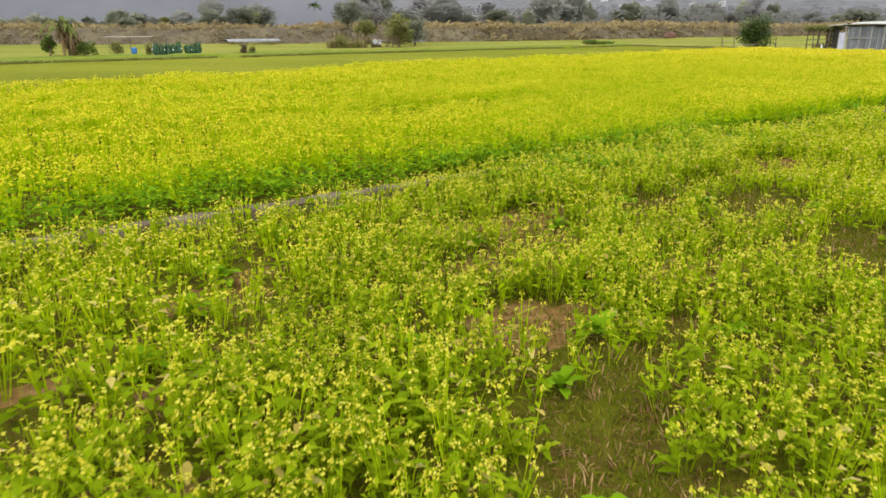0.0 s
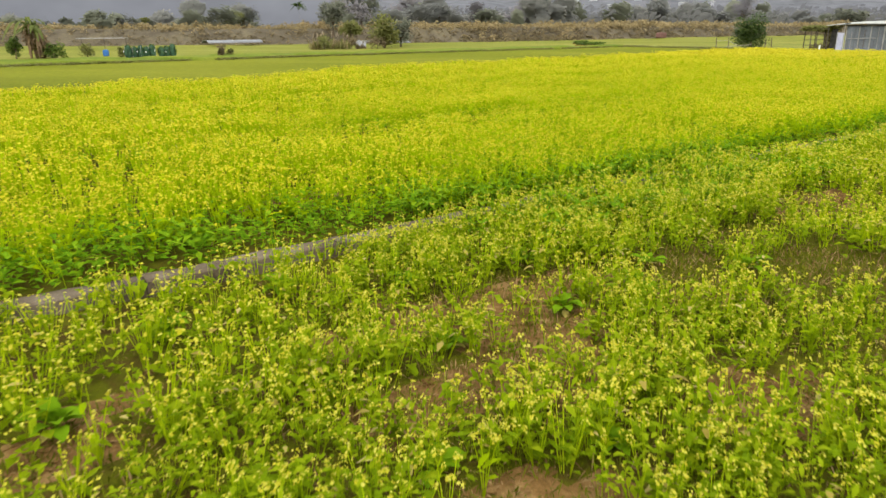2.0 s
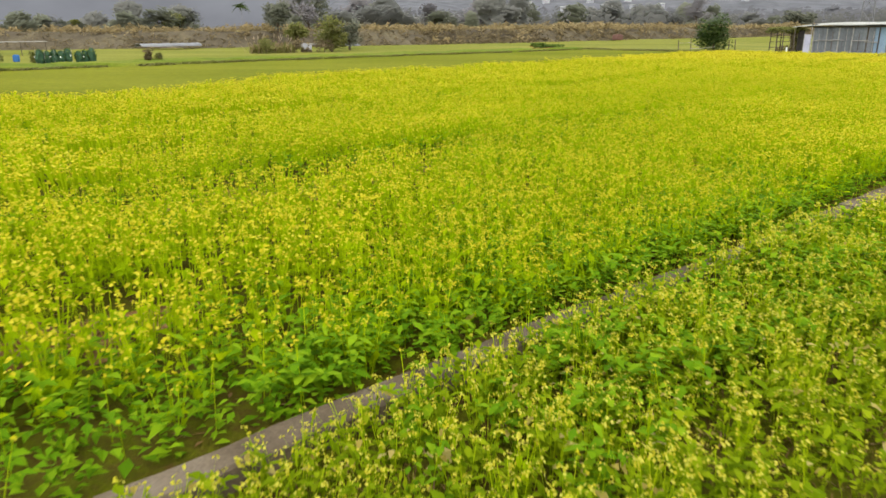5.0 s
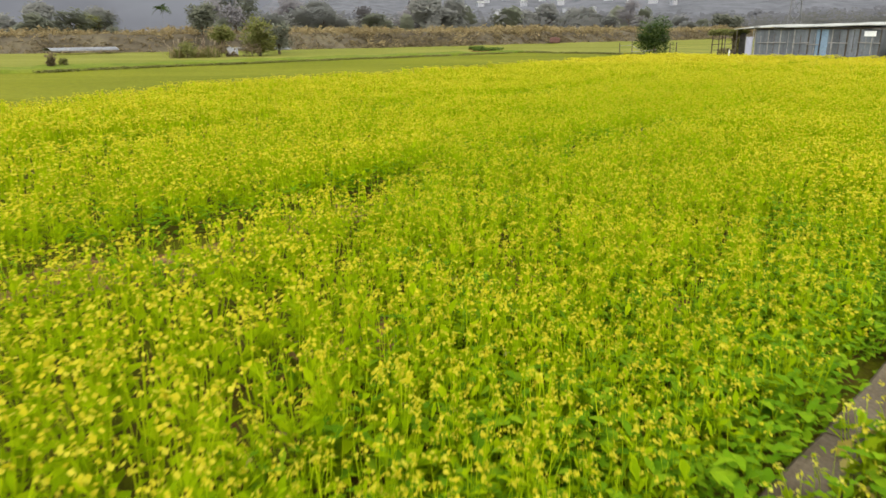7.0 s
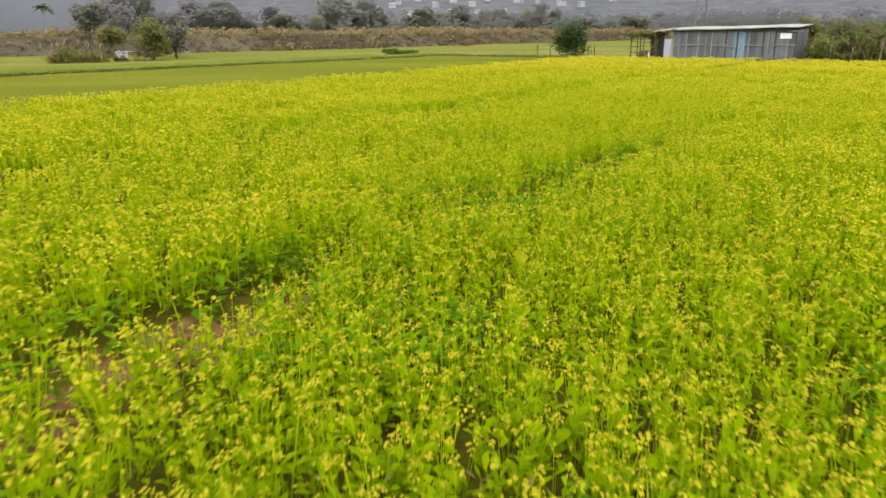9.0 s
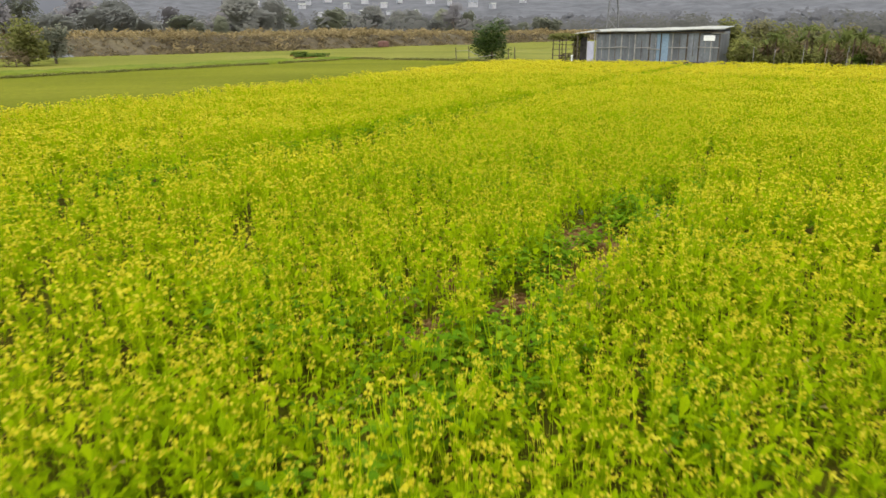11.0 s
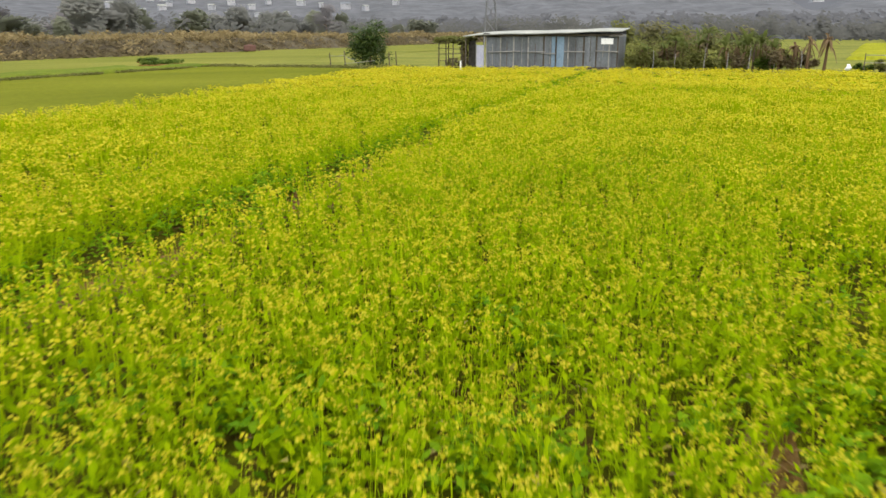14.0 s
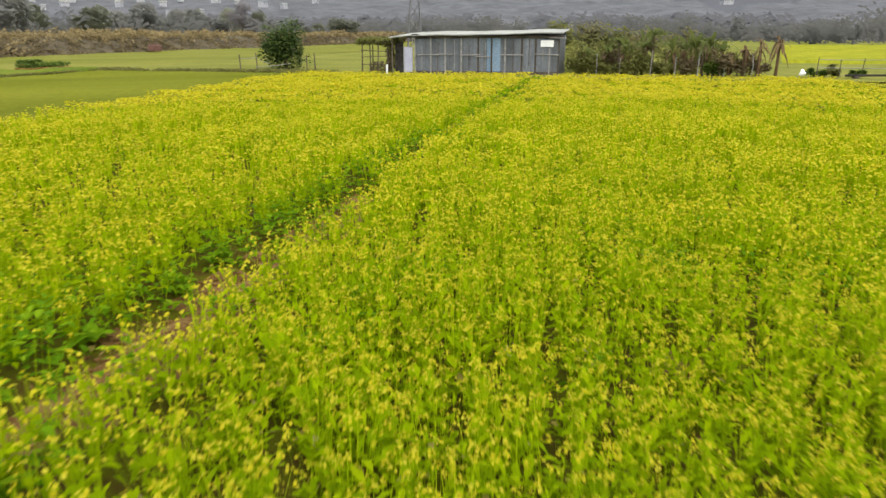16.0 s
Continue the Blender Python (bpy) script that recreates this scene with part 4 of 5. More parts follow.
def embankment():
    ns, nu = 260, 26
    s, u = np.meshgrid(np.linspace(-150, 520, ns), np.linspace(-0.6, 24, nu), indexing="ij")
    d = bank_foot(s) + u
    z = bank_profile(u) + 0.5 * (value_noise(s, d, 3.5, 51) - 0.5) + 0.35 * (value_noise(s, d, 1.3, 52) - 0.5) - 0.1
    v = place(s, d, z).reshape(-1, 3)
    i, j = np.meshgrid(np.arange(ns - 1), np.arange(nu - 1), indexing="ij")
    a = (i * nu + j).ravel()
    ob = new("embankment", mesh_of("embankment", v, np.stack([a, a + nu, a + nu + 1, a + 1], -1), [M_BANK], None, True))
    tagged(ob, "long brown earth embankment overgrown with dry reeds", "embankment", kind="structure")


embankment()


def reeds():
    rng = np.random.default_rng(55)
    def puff(count, wide, high, leaf):
        """A soft mound of fine stalks and plumes."""
        p = rng.normal(0, 1, (count, 3))
        p /= np.linalg.norm(p, axis=1)[:, None]
        p = np.abs(p) * np.array([0, 0, 1]) + p * np.array([1, 1, 0])
        v, q = leaf_quads(rng, p * rng.uniform(0.5, 1, (count, 1)) * np.array([wide, wide, high]), leaf, 0.0, 0.5)
        return v, q, np.zeros(count, dtype=int)

    shapes = [puff(19, 0.75, 1.05, 0.34) for i in range(5)]
    brush = [puff(9, 0.75, 0.42, 0.3) for i in range(4)]
    bag, low = Bag(), Bag()
    s, u = rng.uniform(-60, 260, 7500), rng.uniform(0, 13, 7500)
    d = bank_foot(s) + u
    crest = step(3.2, 5.5, u + 1.5 * (value_noise(s, d, 6, 56) - 0.5))
    dry = (rng.random(7500) < 0.08 + 0.75 * crest) & (value_noise(s, d, 4.0, 57) > 0.26)
    z = bank_profile(u)
    for sel, shp, b, lo, hi in ((dry, shapes, bag, 0.6, 1.3), (~dry & (u < 6.5), brush, low, 0.8, 1.8)):
        k = rng.integers(0, len(shp), 7500)
        for i, sh in enumerate(shp):
            w = sel & (k == i)
            b.stamp(sh, place(s[w], d[w], z[w] - 0.1), rng.uniform(0, 6.28, w.sum()), rng.uniform(lo, hi, w.sum()) * (0.5 + 0.8 * value_noise(s[w], d[w], 7, 58)) * (0.75 + 0.25 * step(45, 85, s[w])))
    tagged(new("dry_reeds", bag.mesh("dry_reeds", [M_REED])), "straw-coloured reeds along the top of the embankment", "reeds", kind="stuff")
    tagged(new("dead_brush", low.mesh("dead_brush", [M_BRUSH])), "dull brown dead brush on the embankment slope", "brush", kind="stuff")


reeds()

WOODS = "trees beyond the embankment"
kinds = [
    tree("tree", 61, 5.0, 5.0, 0.8, M_HAZED_WOOD, "tree in the woods beyond the embankment, coloured grey-green for mist", 1250, 0.46, 16, 0.15, at(40, 128, 0.3), WOODS, seek=0.8),
    tree("tree", 62, 6.5, 4.5, 1.0, M_HAZED_WOOD, "tall tree in the woods beyond the embankment, coloured grey-green for mist", 1300, 0.46, 18, 0.16, at(54.5, 131, 0.3), WOODS, seek=0.8),
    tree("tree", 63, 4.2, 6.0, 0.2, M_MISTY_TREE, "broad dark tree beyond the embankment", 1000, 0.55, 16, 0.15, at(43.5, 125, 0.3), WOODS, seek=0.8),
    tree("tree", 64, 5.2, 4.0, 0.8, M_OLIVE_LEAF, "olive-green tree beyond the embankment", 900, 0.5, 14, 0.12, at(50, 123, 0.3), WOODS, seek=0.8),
    tree("tree", 66, 6.0, 5.0, 0.4, M_MIST_OLIVE, "olive-grey tree beyond the embankment, mist painted into its colour", 1250, 0.46, 16, 0.14, at(120, 128, 0.3), WOODS, seek=0.8),
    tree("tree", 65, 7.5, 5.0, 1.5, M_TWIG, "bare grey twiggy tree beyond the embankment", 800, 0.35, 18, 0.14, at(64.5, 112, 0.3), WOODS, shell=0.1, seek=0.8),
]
wood_rng = random.Random(71)


def clear_of_palm(s, d):
    """The woods leave a gap behind the solitary palm."""
    return not 0.43 < (s - 4) / (d - 4) < 0.54


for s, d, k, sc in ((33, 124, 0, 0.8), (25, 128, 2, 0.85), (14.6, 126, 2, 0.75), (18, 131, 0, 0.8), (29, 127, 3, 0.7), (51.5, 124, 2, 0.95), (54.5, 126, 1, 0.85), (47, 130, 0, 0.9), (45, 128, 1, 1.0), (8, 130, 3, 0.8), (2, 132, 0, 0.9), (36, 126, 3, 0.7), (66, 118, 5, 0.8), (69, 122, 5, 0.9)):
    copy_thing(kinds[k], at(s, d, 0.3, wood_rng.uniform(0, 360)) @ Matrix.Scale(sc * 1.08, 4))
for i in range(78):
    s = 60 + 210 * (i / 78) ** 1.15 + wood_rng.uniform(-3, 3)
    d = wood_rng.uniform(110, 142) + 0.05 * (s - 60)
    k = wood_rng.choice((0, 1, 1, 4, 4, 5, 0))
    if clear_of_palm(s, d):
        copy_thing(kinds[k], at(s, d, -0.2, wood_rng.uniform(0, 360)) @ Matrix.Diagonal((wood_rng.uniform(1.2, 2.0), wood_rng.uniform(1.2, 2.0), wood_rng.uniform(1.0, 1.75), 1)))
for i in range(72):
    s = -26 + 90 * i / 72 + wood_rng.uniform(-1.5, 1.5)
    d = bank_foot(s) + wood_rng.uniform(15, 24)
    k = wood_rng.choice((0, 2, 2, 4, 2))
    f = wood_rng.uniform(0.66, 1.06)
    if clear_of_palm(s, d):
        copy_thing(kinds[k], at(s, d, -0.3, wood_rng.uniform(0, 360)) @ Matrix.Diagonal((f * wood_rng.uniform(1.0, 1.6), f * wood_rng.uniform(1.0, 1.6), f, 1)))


def far_woods():
    """Woods from behind the embankment up the hillside, too far to tell trees apart; mist is painted into their grey.
    """
    rng = np.random.default_rng(73)
    bag = Bag()

    def stand(az, r, ground, tall, wide, k, leaf, mat, seek):
        """Trees of loose foliage, a few boughs each."""
        n = len(az)
        x, y = r * np.sin(np.radians(az)), r * np.cos(np.radians(az))
        p = rng.normal(0, 1, (n, k, 3))
        p /= np.linalg.norm(p, axis=2)[:, :, None]
        p *= rng.uniform(0.35, 1.0, (n, k, 1))
        bough = rng.uniform(-0.35, 0.35, (n, 4, 3))
        p = p * 0.68 + np.take_along_axis(bough, rng.integers(0, 4, (n, k))[:, :, None].repeat(3, 2), 1)
        c = p * np.stack([wide, wide, tall], -1)[:, None, :] * 0.5 + np.stack([x, y, ground + tall * 0.5], -1)[:, None, :]
        bag.add(*leaf_quads(rng, c.reshape(-1, 3), leaf, 0.15, seek), mat)

    n = 850
    az = rng.uniform(-46, 82, n)
    r = 185 + 165 * rng.random(n)
    across = -0.7331 * r * np.sin(np.radians(az)) + 0.6782 * r * np.cos(np.radians(az))
    along = 0.6782 * r * np.sin(np.radians(az)) + 0.7331 * r * np.cos(np.radians(az))
    ok = ((across > bank_foot(along) + 22) | (across < -20) | (along > 240)) & ((az > -15) | (rng.random(n) < 0.2))
    az, r = az[ok], r[ok]
    low = np.where(az < -15, 0.5, 1.0)
    tall = rng.uniform(5.0, 11.0, len(az)) * low * (0.75 + 0.5 * value_noise(az, az * 0, 5.0, 86))
    # Sprays turned almost wholly sunward flatten the shading as mist would.
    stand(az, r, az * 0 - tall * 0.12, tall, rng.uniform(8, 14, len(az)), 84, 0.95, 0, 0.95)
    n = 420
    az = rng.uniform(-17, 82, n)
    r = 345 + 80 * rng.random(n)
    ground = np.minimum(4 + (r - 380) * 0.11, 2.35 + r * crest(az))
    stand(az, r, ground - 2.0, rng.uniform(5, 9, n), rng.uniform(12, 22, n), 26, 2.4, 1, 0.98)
    tagged(new("far_woods", bag.mesh("far_woods", [M_FAR_WOOD, M_HILL_WOOD])), "woods climbing the hillside, mist painted into their grey", "woods", kind="stuff")


def crest(az):
    """How high the wooded hillside stands against the eye, by heading in degrees."""
    lift = 0.004 + 0.053 * step(-19, -11, az)
    lift = lift - 0.022 * step(38, 44, az) + 0.008 * np.sin(az * 0.5) + 0.004 * np.sin(az * 1.7 + 1)
    return lift


def hillside():
    """Uneven slope under the woods."""
    na, nr = 380, 70
    az, r = np.meshgrid(np.linspace(-19, 90, na), 330 + 420 * np.linspace(0, 1, nr) ** 1.15, indexing="ij")
    z = np.minimum(4 + (r - 380) * 0.11, 2.35 + r * crest(az))
    x, y = r * np.sin(np.radians(az)), r * np.cos(np.radians(az))
    z = z + 1.5 * (value_noise(x, y, 40, 82) - 0.5) + 3.6 * (value_noise(x, y, 16, 84) - 0.5) + 1.2 * (value_noise(x, y, 8, 85) - 0.5)
    z = z * step(325, 350, r) - 0.5
    v = np.stack([x, y, z], -1).reshape(-1, 3)
    i, j = np.meshgrid(np.arange(na - 1), np.arange(nr - 1), indexing="ij")
    a = (i * nr + j).ravel()
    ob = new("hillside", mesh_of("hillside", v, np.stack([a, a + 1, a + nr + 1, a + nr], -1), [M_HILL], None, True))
    tagged(ob, "wooded hillside with mist painted into its grey", "hill", kind="structure")


hillside()
far_woods()


def backdrop():
    """Plain mountain far behind everything; it glows, its mist put into the colour."""
    m, nt, b = material("glowing_mist_mountain", 1.0)
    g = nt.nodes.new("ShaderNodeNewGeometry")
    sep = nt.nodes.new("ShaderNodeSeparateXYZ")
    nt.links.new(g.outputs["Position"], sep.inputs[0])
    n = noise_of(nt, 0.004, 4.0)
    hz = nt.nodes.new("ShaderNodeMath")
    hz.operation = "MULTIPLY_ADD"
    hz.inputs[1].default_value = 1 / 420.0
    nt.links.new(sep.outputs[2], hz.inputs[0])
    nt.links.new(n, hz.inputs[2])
    # Self-lit greys, paler with height, paint the mist on the mountain.
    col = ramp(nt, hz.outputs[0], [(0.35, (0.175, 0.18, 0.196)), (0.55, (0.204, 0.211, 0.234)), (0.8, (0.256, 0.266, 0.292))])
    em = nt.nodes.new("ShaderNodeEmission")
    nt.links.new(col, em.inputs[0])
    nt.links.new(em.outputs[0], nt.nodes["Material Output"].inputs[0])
    az = np.linspace(-70, 100, 120)
    top = 170 + 60 * np.sin(az * 0.07 + 1) + 25 * np.sin(az * 0.31)
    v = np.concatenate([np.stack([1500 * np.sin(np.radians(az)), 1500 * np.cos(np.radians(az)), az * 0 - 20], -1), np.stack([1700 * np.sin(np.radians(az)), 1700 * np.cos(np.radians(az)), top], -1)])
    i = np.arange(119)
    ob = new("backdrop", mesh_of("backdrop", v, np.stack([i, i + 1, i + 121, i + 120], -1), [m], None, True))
    tagged(ob, "pale grey mountain backdrop, glowing, with mist painted in", "mountain", kind="structure")


backdrop()


def far_house(az, lift, w, h, roof):
    w, h = w * wood_rng.uniform(0.3, 0.6), h * wood_rng.uniform(0.28, 0.5)
    az, lift = az + wood_rng.uniform(-0.35, 0.35), lift + wood_rng.uniform(-0.002, 0.002)
    r = 40.15 / (0.11 - lift)
    z = 3.2 + lift * r
    m = pose(r * math.sin(radians(az)), r * math.cos(radians(az)), z + 1.2, 0, 0, -az + wood_rng.uniform(-30, 30))
    ob = thing("house", m, "small pale house among trees on the misty hillside", "house", "houses on the hillside")
    part("wall", box(-w / 2, w / 2, -2.5, 2.5, -2.0, h * 0.6), M_PLASTER, ob)
    bm = bmesh.new()
    a = [bm.verts.new(p) for p in ((-w / 2 - 0.3, -2.8, h * 0.6), (w / 2 + 0.3, -2.8, h * 0.6), (w / 2 + 0.3, 2.8, h * 0.6), (-w / 2 - 0.3, 2.8, h * 0.6), (-w / 2 - 0.3, 0, h), (w / 2 + 0.3, 0, h))]
    for f in ((0, 1, 5, 4), (2, 3, 4, 5), (1, 2, 5), (3, 0, 4), (3, 2, 1, 0)):
        bm.faces.new([a[k] for k in f])
    part("roof", bm, roof, ob)
    n = max(1, int(w / 2))
    for k in range(n):
        x = -w / 2 + w * (k + 0.5) / n
        part("window", box(x - 0.3, x + 0.3, -2.56, -2.48, h * 0.2, h * 0.42), M_ZINC, ob)


for az, lift, w, h in ((-0.4, 0.036, 9, 4), (0.6, 0.038, 12, 5), (1.6, 0.040, 8, 5), (2.5, 0.020, 10, 3), (3.7, 0.019, 11, 3), (5.6, 0.022, 8, 3), (6.2, 0.038, 12, 5), (7.6, 0.020, 8, 3), (8.4, 0.038, 10, 4), (10.7, 0.037, 9, 5), (14.2, 0.033, 13, 7), (15.2, 0.030, 8, 4), (17.6, 0.035, 8, 4), (-2.2, 0.033, 9, 4), (4.4, 0.030, 8, 4), (9.4, 0.024, 7, 3), (46.5, 0.034, 12, 4), (1.1, 0.030, 7, 4), (2.0, 0.034, 7, 4), (3.1, 0.037, 9, 5), (0.2, 0.026, 7, 3), (7.0, 0.032, 7, 4), (12.0, 0.033, 7, 4), (43.6, 0.040, 14, 4)):
    far_house(az, lift, w, h, M_ROOF if wood_rng.random() < 0.7 else M_ZINC)


def pylon():
    ob = thing("pylon", at(150, 56, 0, 20), "grey steel lattice pylon standing in the mist", "pylon")
    legs = ((-1, -1), (1, -1), (1, 1), (-1, 1))
    H = 16.0

    def corner(k, z):
        w = 0.95 * (1 - z / H) + 0.3
        return (legs[k][0] * w, legs[k][1] * w, z)
    for k in range(4):
        part("leg", rod([corner(k, -0.5), corner(k, H)], (0.13, 0.08), 4), M_STEEL, ob)
        for j in range(6):
            z0, z1 = j * 2.5, (j + 1) * 2.5
            part("brace", rod([corner(k, z0), corner((k + 1) % 4, z1)], (0.05, 0.05), 3), M_STEEL, ob)
            part("brace", rod([corner((k + 1) % 4, z0), corner(k, z1)], (0.05, 0.05), 3), M_STEEL, ob)
    for z in (9.5, 12.5, 15.5):
        part("cross_arm", rod([(-3.2, 0, z), (0, 0, z + 0.4), (3.2, 0, z)], (0.05, 0.12, 0.05), 4), M_STEEL, ob)


pylon()

# ---------- the shed and what stands by it ----------


def shed():
    """Local x runs along the front from its d=31 end to its d=21.7 end, y points into the shed."""
    S, D0 = 68.9, 31.05
    m = at(S, D0, 0.0, -90)
    W, H, DEEP = 9.2, 2.28, 3.6
    ob = thing("shed", m, "long farm shed of weathered grey corrugated sheet with a bleached roof", "shed")
    rng = random.Random(91)
    x = 0.0
    while x < W - 0.05:
        w = min(rng.choice((0.72, 0.78, 0.85)), W - x)
        bm = bmesh.new()
        n = 10
        off = rng.uniform(-0.015, 0.02)
        z0, z1 = rng.uniform(0.02, 0.12), H - rng.uniform(0.0, 0.12)
        row = []
        for i in range(n + 1):
            xx = x + w * i / n
            yy = off + (0.010 if i % 2 else 0.0)
            row.append((bm.verts.new((xx, yy, z0)), bm.verts.new((xx, yy, z1)), bm.verts.new((xx, yy + 0.012, z0)), bm.verts.new((xx, yy + 0.012, z1))))
        for a, b in zip(row, row[1:]):
            bm.faces.new((a[0], b[0], b[1], a[1]))
            bm.faces.new((a[2], a[3], b[3], b[2]))
            bm.faces.new((a[1], b[1], b[3], a[3]))
        blue = 4.95 < x + w / 2 < 5.75
        part("wall_sheet", bm, M_BLUE_SHEET if blue else M_ZINC, ob, "pale blue sheet" if blue else "")
        x += w
    for x in (0.0, 1.05, 2.0, 3.05, 4.15, 5.0, 5.85, 6.9, 7.75, 8.6, 9.15):
        w = rng.uniform(0.035, 0.055)
        part("post", box(x - w, x + w, -0.07, -0.015, -0.05, H + rng.uniform(-0.1, 0.02), bevel=0.008), M_TIMBER if rng.random() < 0.7 else M_RAIL, ob)
    for x0, x1, z in ((0.15, 1.6, 1.22), (1.5, 2.5, 1.26), (3.0, 4.3, 1.22), (4.0, 5.0, 1.12), (5.6, 7.0, 1.24), (7.7, 9.2, 1.26)):
        part("rail", rod([(x0, -0.1, z + rng.uniform(-0.03, 0.03)), ((x0 + x1) / 2, -0.11, z), (x1, -0.1, z + rng.uniform(-0.04, 0.04))], (0.035, 0.03, 0.035), 6), M_RAIL, ob)
    for x0, x1 in ((0.0, 2.9), (2.95, 6.1), (6.15, 9.2)):
        part("skirt_board", box(x0, x1, -0.06, -0.02, -0.05, rng.uniform(0.14, 0.24), bevel=0.008), M_TIMBER, ob)
    for x in (0.45, 1.5, 2.6, 3.55, 4.6, 6.35, 7.35, 8.2):
        part("batten", box(x - 0.018, x + 0.018, -0.045, -0.018, rng.uniform(0.0, 0.9), H - rng.uniform(0.05, 0.6)), M_RAIL if rng.random() < 0.5 else M_TIMBER, ob)
    part("side_wall", box(0.0, 0.03, 0.05, DEEP, 0, H), M_ZINC, ob)
    part("side_wall", box(W - 0.03, W, 0.05, DEEP, 0, H + 0.1), M_ZINC, ob)
    part("back_wall", box(0, W, DEEP, DEEP + 0.03, 0, H + 0.3), M_ZINC, ob)
    # Dark strip stands in for the shade gap below the eave.
    part("eave_shade", box(-0.6, W + 0.25, -0.12, -0.02, H - 0.02, H + 0.08, bevel=0.01), M_TIMBER, ob, "dark strip put in for the shaded gap under the roof edge")
    bm = bmesh.new()
    n = 110
    rows = []
    for i in range(n + 1):
        f = i / n
        x = -1.65 + (W + 1.85) * f
        sag = 0.03 * math.sin(f * 9) + 0.02 * math.sin(f * 23 + 1)
        z = H + 0.10 + 0.17 * f + sag * 0.6 + (0.02 if i % 2 else 0)
        if f < 0.14:
            z -= 0.10 * (1 - f / 0.14)
        rows.append([bm.verts.new((x, y, z + k)) for y, k in ((-0.42, 0), (DEEP + 0.3, 0.22), (DEEP + 0.3, 0.18), (-0.42, -0.05))])
    for a, b in zip(rows, rows[1:]):
        for k in range(4):
            bm.faces.new((a[k], a[(k + 1) % 4], b[(k + 1) % 4], b[k]))
    bm.faces.new(rows[0])
    bm.faces.new(rows[-1][::-1])
    part("roof", bm, M_ROOF, ob, "bleached corrugated roof sheets")
    part("roof_weight", box(-0.12, 0.28, -0.36, -0.1, H + 0.11, H + 0.21, bevel=0.02), M_DARK, ob, "dark weight lying on the roof edge")
    part("gutter", box(W - 0.6, W + 0.42, -0.2, -0.08, H - 0.06, H - 0.01, bevel=0.01), M_RAIL, ob)
    part("sign", box(8.05, 8.85, -0.1, -0.075, 1.72, 2.1, bevel=0.006), M_WHITE, ob, "blank white board")
    door = part("door", box(-0.72, -0.14, -0.05, -0.01, 0.12, 1.68, bevel=0.01), M_LILAC, ob, "pale lilac-white door panel")
    part("door_frame", box(-0.78, -0.72, -0.06, 0.02, 0.0, 1.74), M_RAIL, door)
    part("porch_post", rod([(-0.08, -0.3, -0.05), (-0.08, -0.3, H + 0.05)], (0.03, 0.03), 6), M_RAIL, ob)
    part("porch_post", rod([(-1.5, -0.2, -0.05), (-1.48, -0.22, H - 0.1)], (0.05, 0.045), 6), M_TIMBER, ob)
    # Dark panel paints the shade inside the opening beside the door.
    part("porch_shade", box(-1.45, -0.9, 0.3, 0.34, 0.05, 2.0), M_DARK, ob, "dark panel put in for the shade of the porch opening")


shed()


def trellis():
    m = at(68.9, 34.7, 0, -90)
    ob = thing("trellis", m, "dark timber trellis roofed with mossy climbing plants", "trellis")
    rng = np.random.default_rng(93)
    for x, y, h in ((0.0, 0, 1.95), (0.55, 0.1, 1.85), (1.1, 0, 1.9), (1.75, 0.1, 2.0), (0.0, 2.0, 1.9), (1.1, 2.0, 1.9), (1.9, 2.0, 1.9)):
        part("post", rod([(x, y, -0.1), (x + rng.normal(0, 0.03), y, h)], (0.05, 0.04), 6), M_TIMBER, ob)
    for z in (0.55, 1.0, 1.45):
        part("rail", rod([(-0.05, -0.05, z + rng.normal(0, 0.04)), (1.8, -0.05, z + rng.normal(0, 0.06))], (0.025, 0.025), 5), M_TIMBER, ob)
    for y in (0.0, 0.7, 1.4, 2.0):
        part("roof_pole", rod([(-0.25, y, 1.9), (2.1, y, 2.05)], (0.03, 0.03), 5), M_TIMBER, ob)
    b = Bag()
    p = rng.uniform(0, 1, (1300, 3)) * np.array([2.7, 2.4, 0.42]) + np.array([-0.4, -0.2, 1.82])
    p[:, 2] += 0.05 * np.sin(p[:, 0] * 3)
    b.add(*leaf_quads(rng, p, 0.2), 0)
    p = rng.uniform(0, 1, (420, 3)) * np.array([0.55, 0.9, 1.75]) + np.array([1.5, 0.3, 0.25])
    b.add(*leaf_quads(rng, p, 0.2), 1)
    p = rng.uniform(0, 1, (160, 3)) * np.array([1.5, 0.9, 0.7]) + np.array([0.1, 0.8, 0.0])
    b.add(*leaf_quads(rng, p, 0.2), 1)
    part("climber", b.mesh("climber", [M_OLIVE_LEAF, M_BRUSH]), None, ob, "olive-green climbing plant on the poles")


trellis()

stake = thing("marker_post", at(67.2, 32.4), "short white marker post at the field's edge", "post")
part("shaft", box(-0.05, 0.05, -0.05, 0.05, -0.1, 0.62, bevel=0.012), M_WHITE, stake)
part("cap", box(-0.058, 0.058, -0.058, 0.058, 0.6, 0.65, bevel=0.012), M_WHITE, stake)


def fence(name, posts, rails, m, label, post_h=0.9, thick=0.035):
    ob = thing(name, m, label, "fence")
    rng = random.Random(len(posts) * 7)
    for x, y in posts:
        h = post_h * rng.uniform(0.85, 1.1)
        part("post", rod([(x, y, -0.1), (x + rng.uniform(-0.08, 0.08), y, h)], (thick, thick * 0.8), 5), M_TIMBER, ob)
    for (x0, y0, z0), (x1, y1, z1) in rails:
        part("rail", rod([(x0, y0, z0), ((x0 + x1) / 2, (y0 + y1) / 2, (z0 + z1) / 2 - 0.04), (x1, y1, z1)], (0.018, 0.018, 0.018), 4), M_RAIL, ob)
    return ob


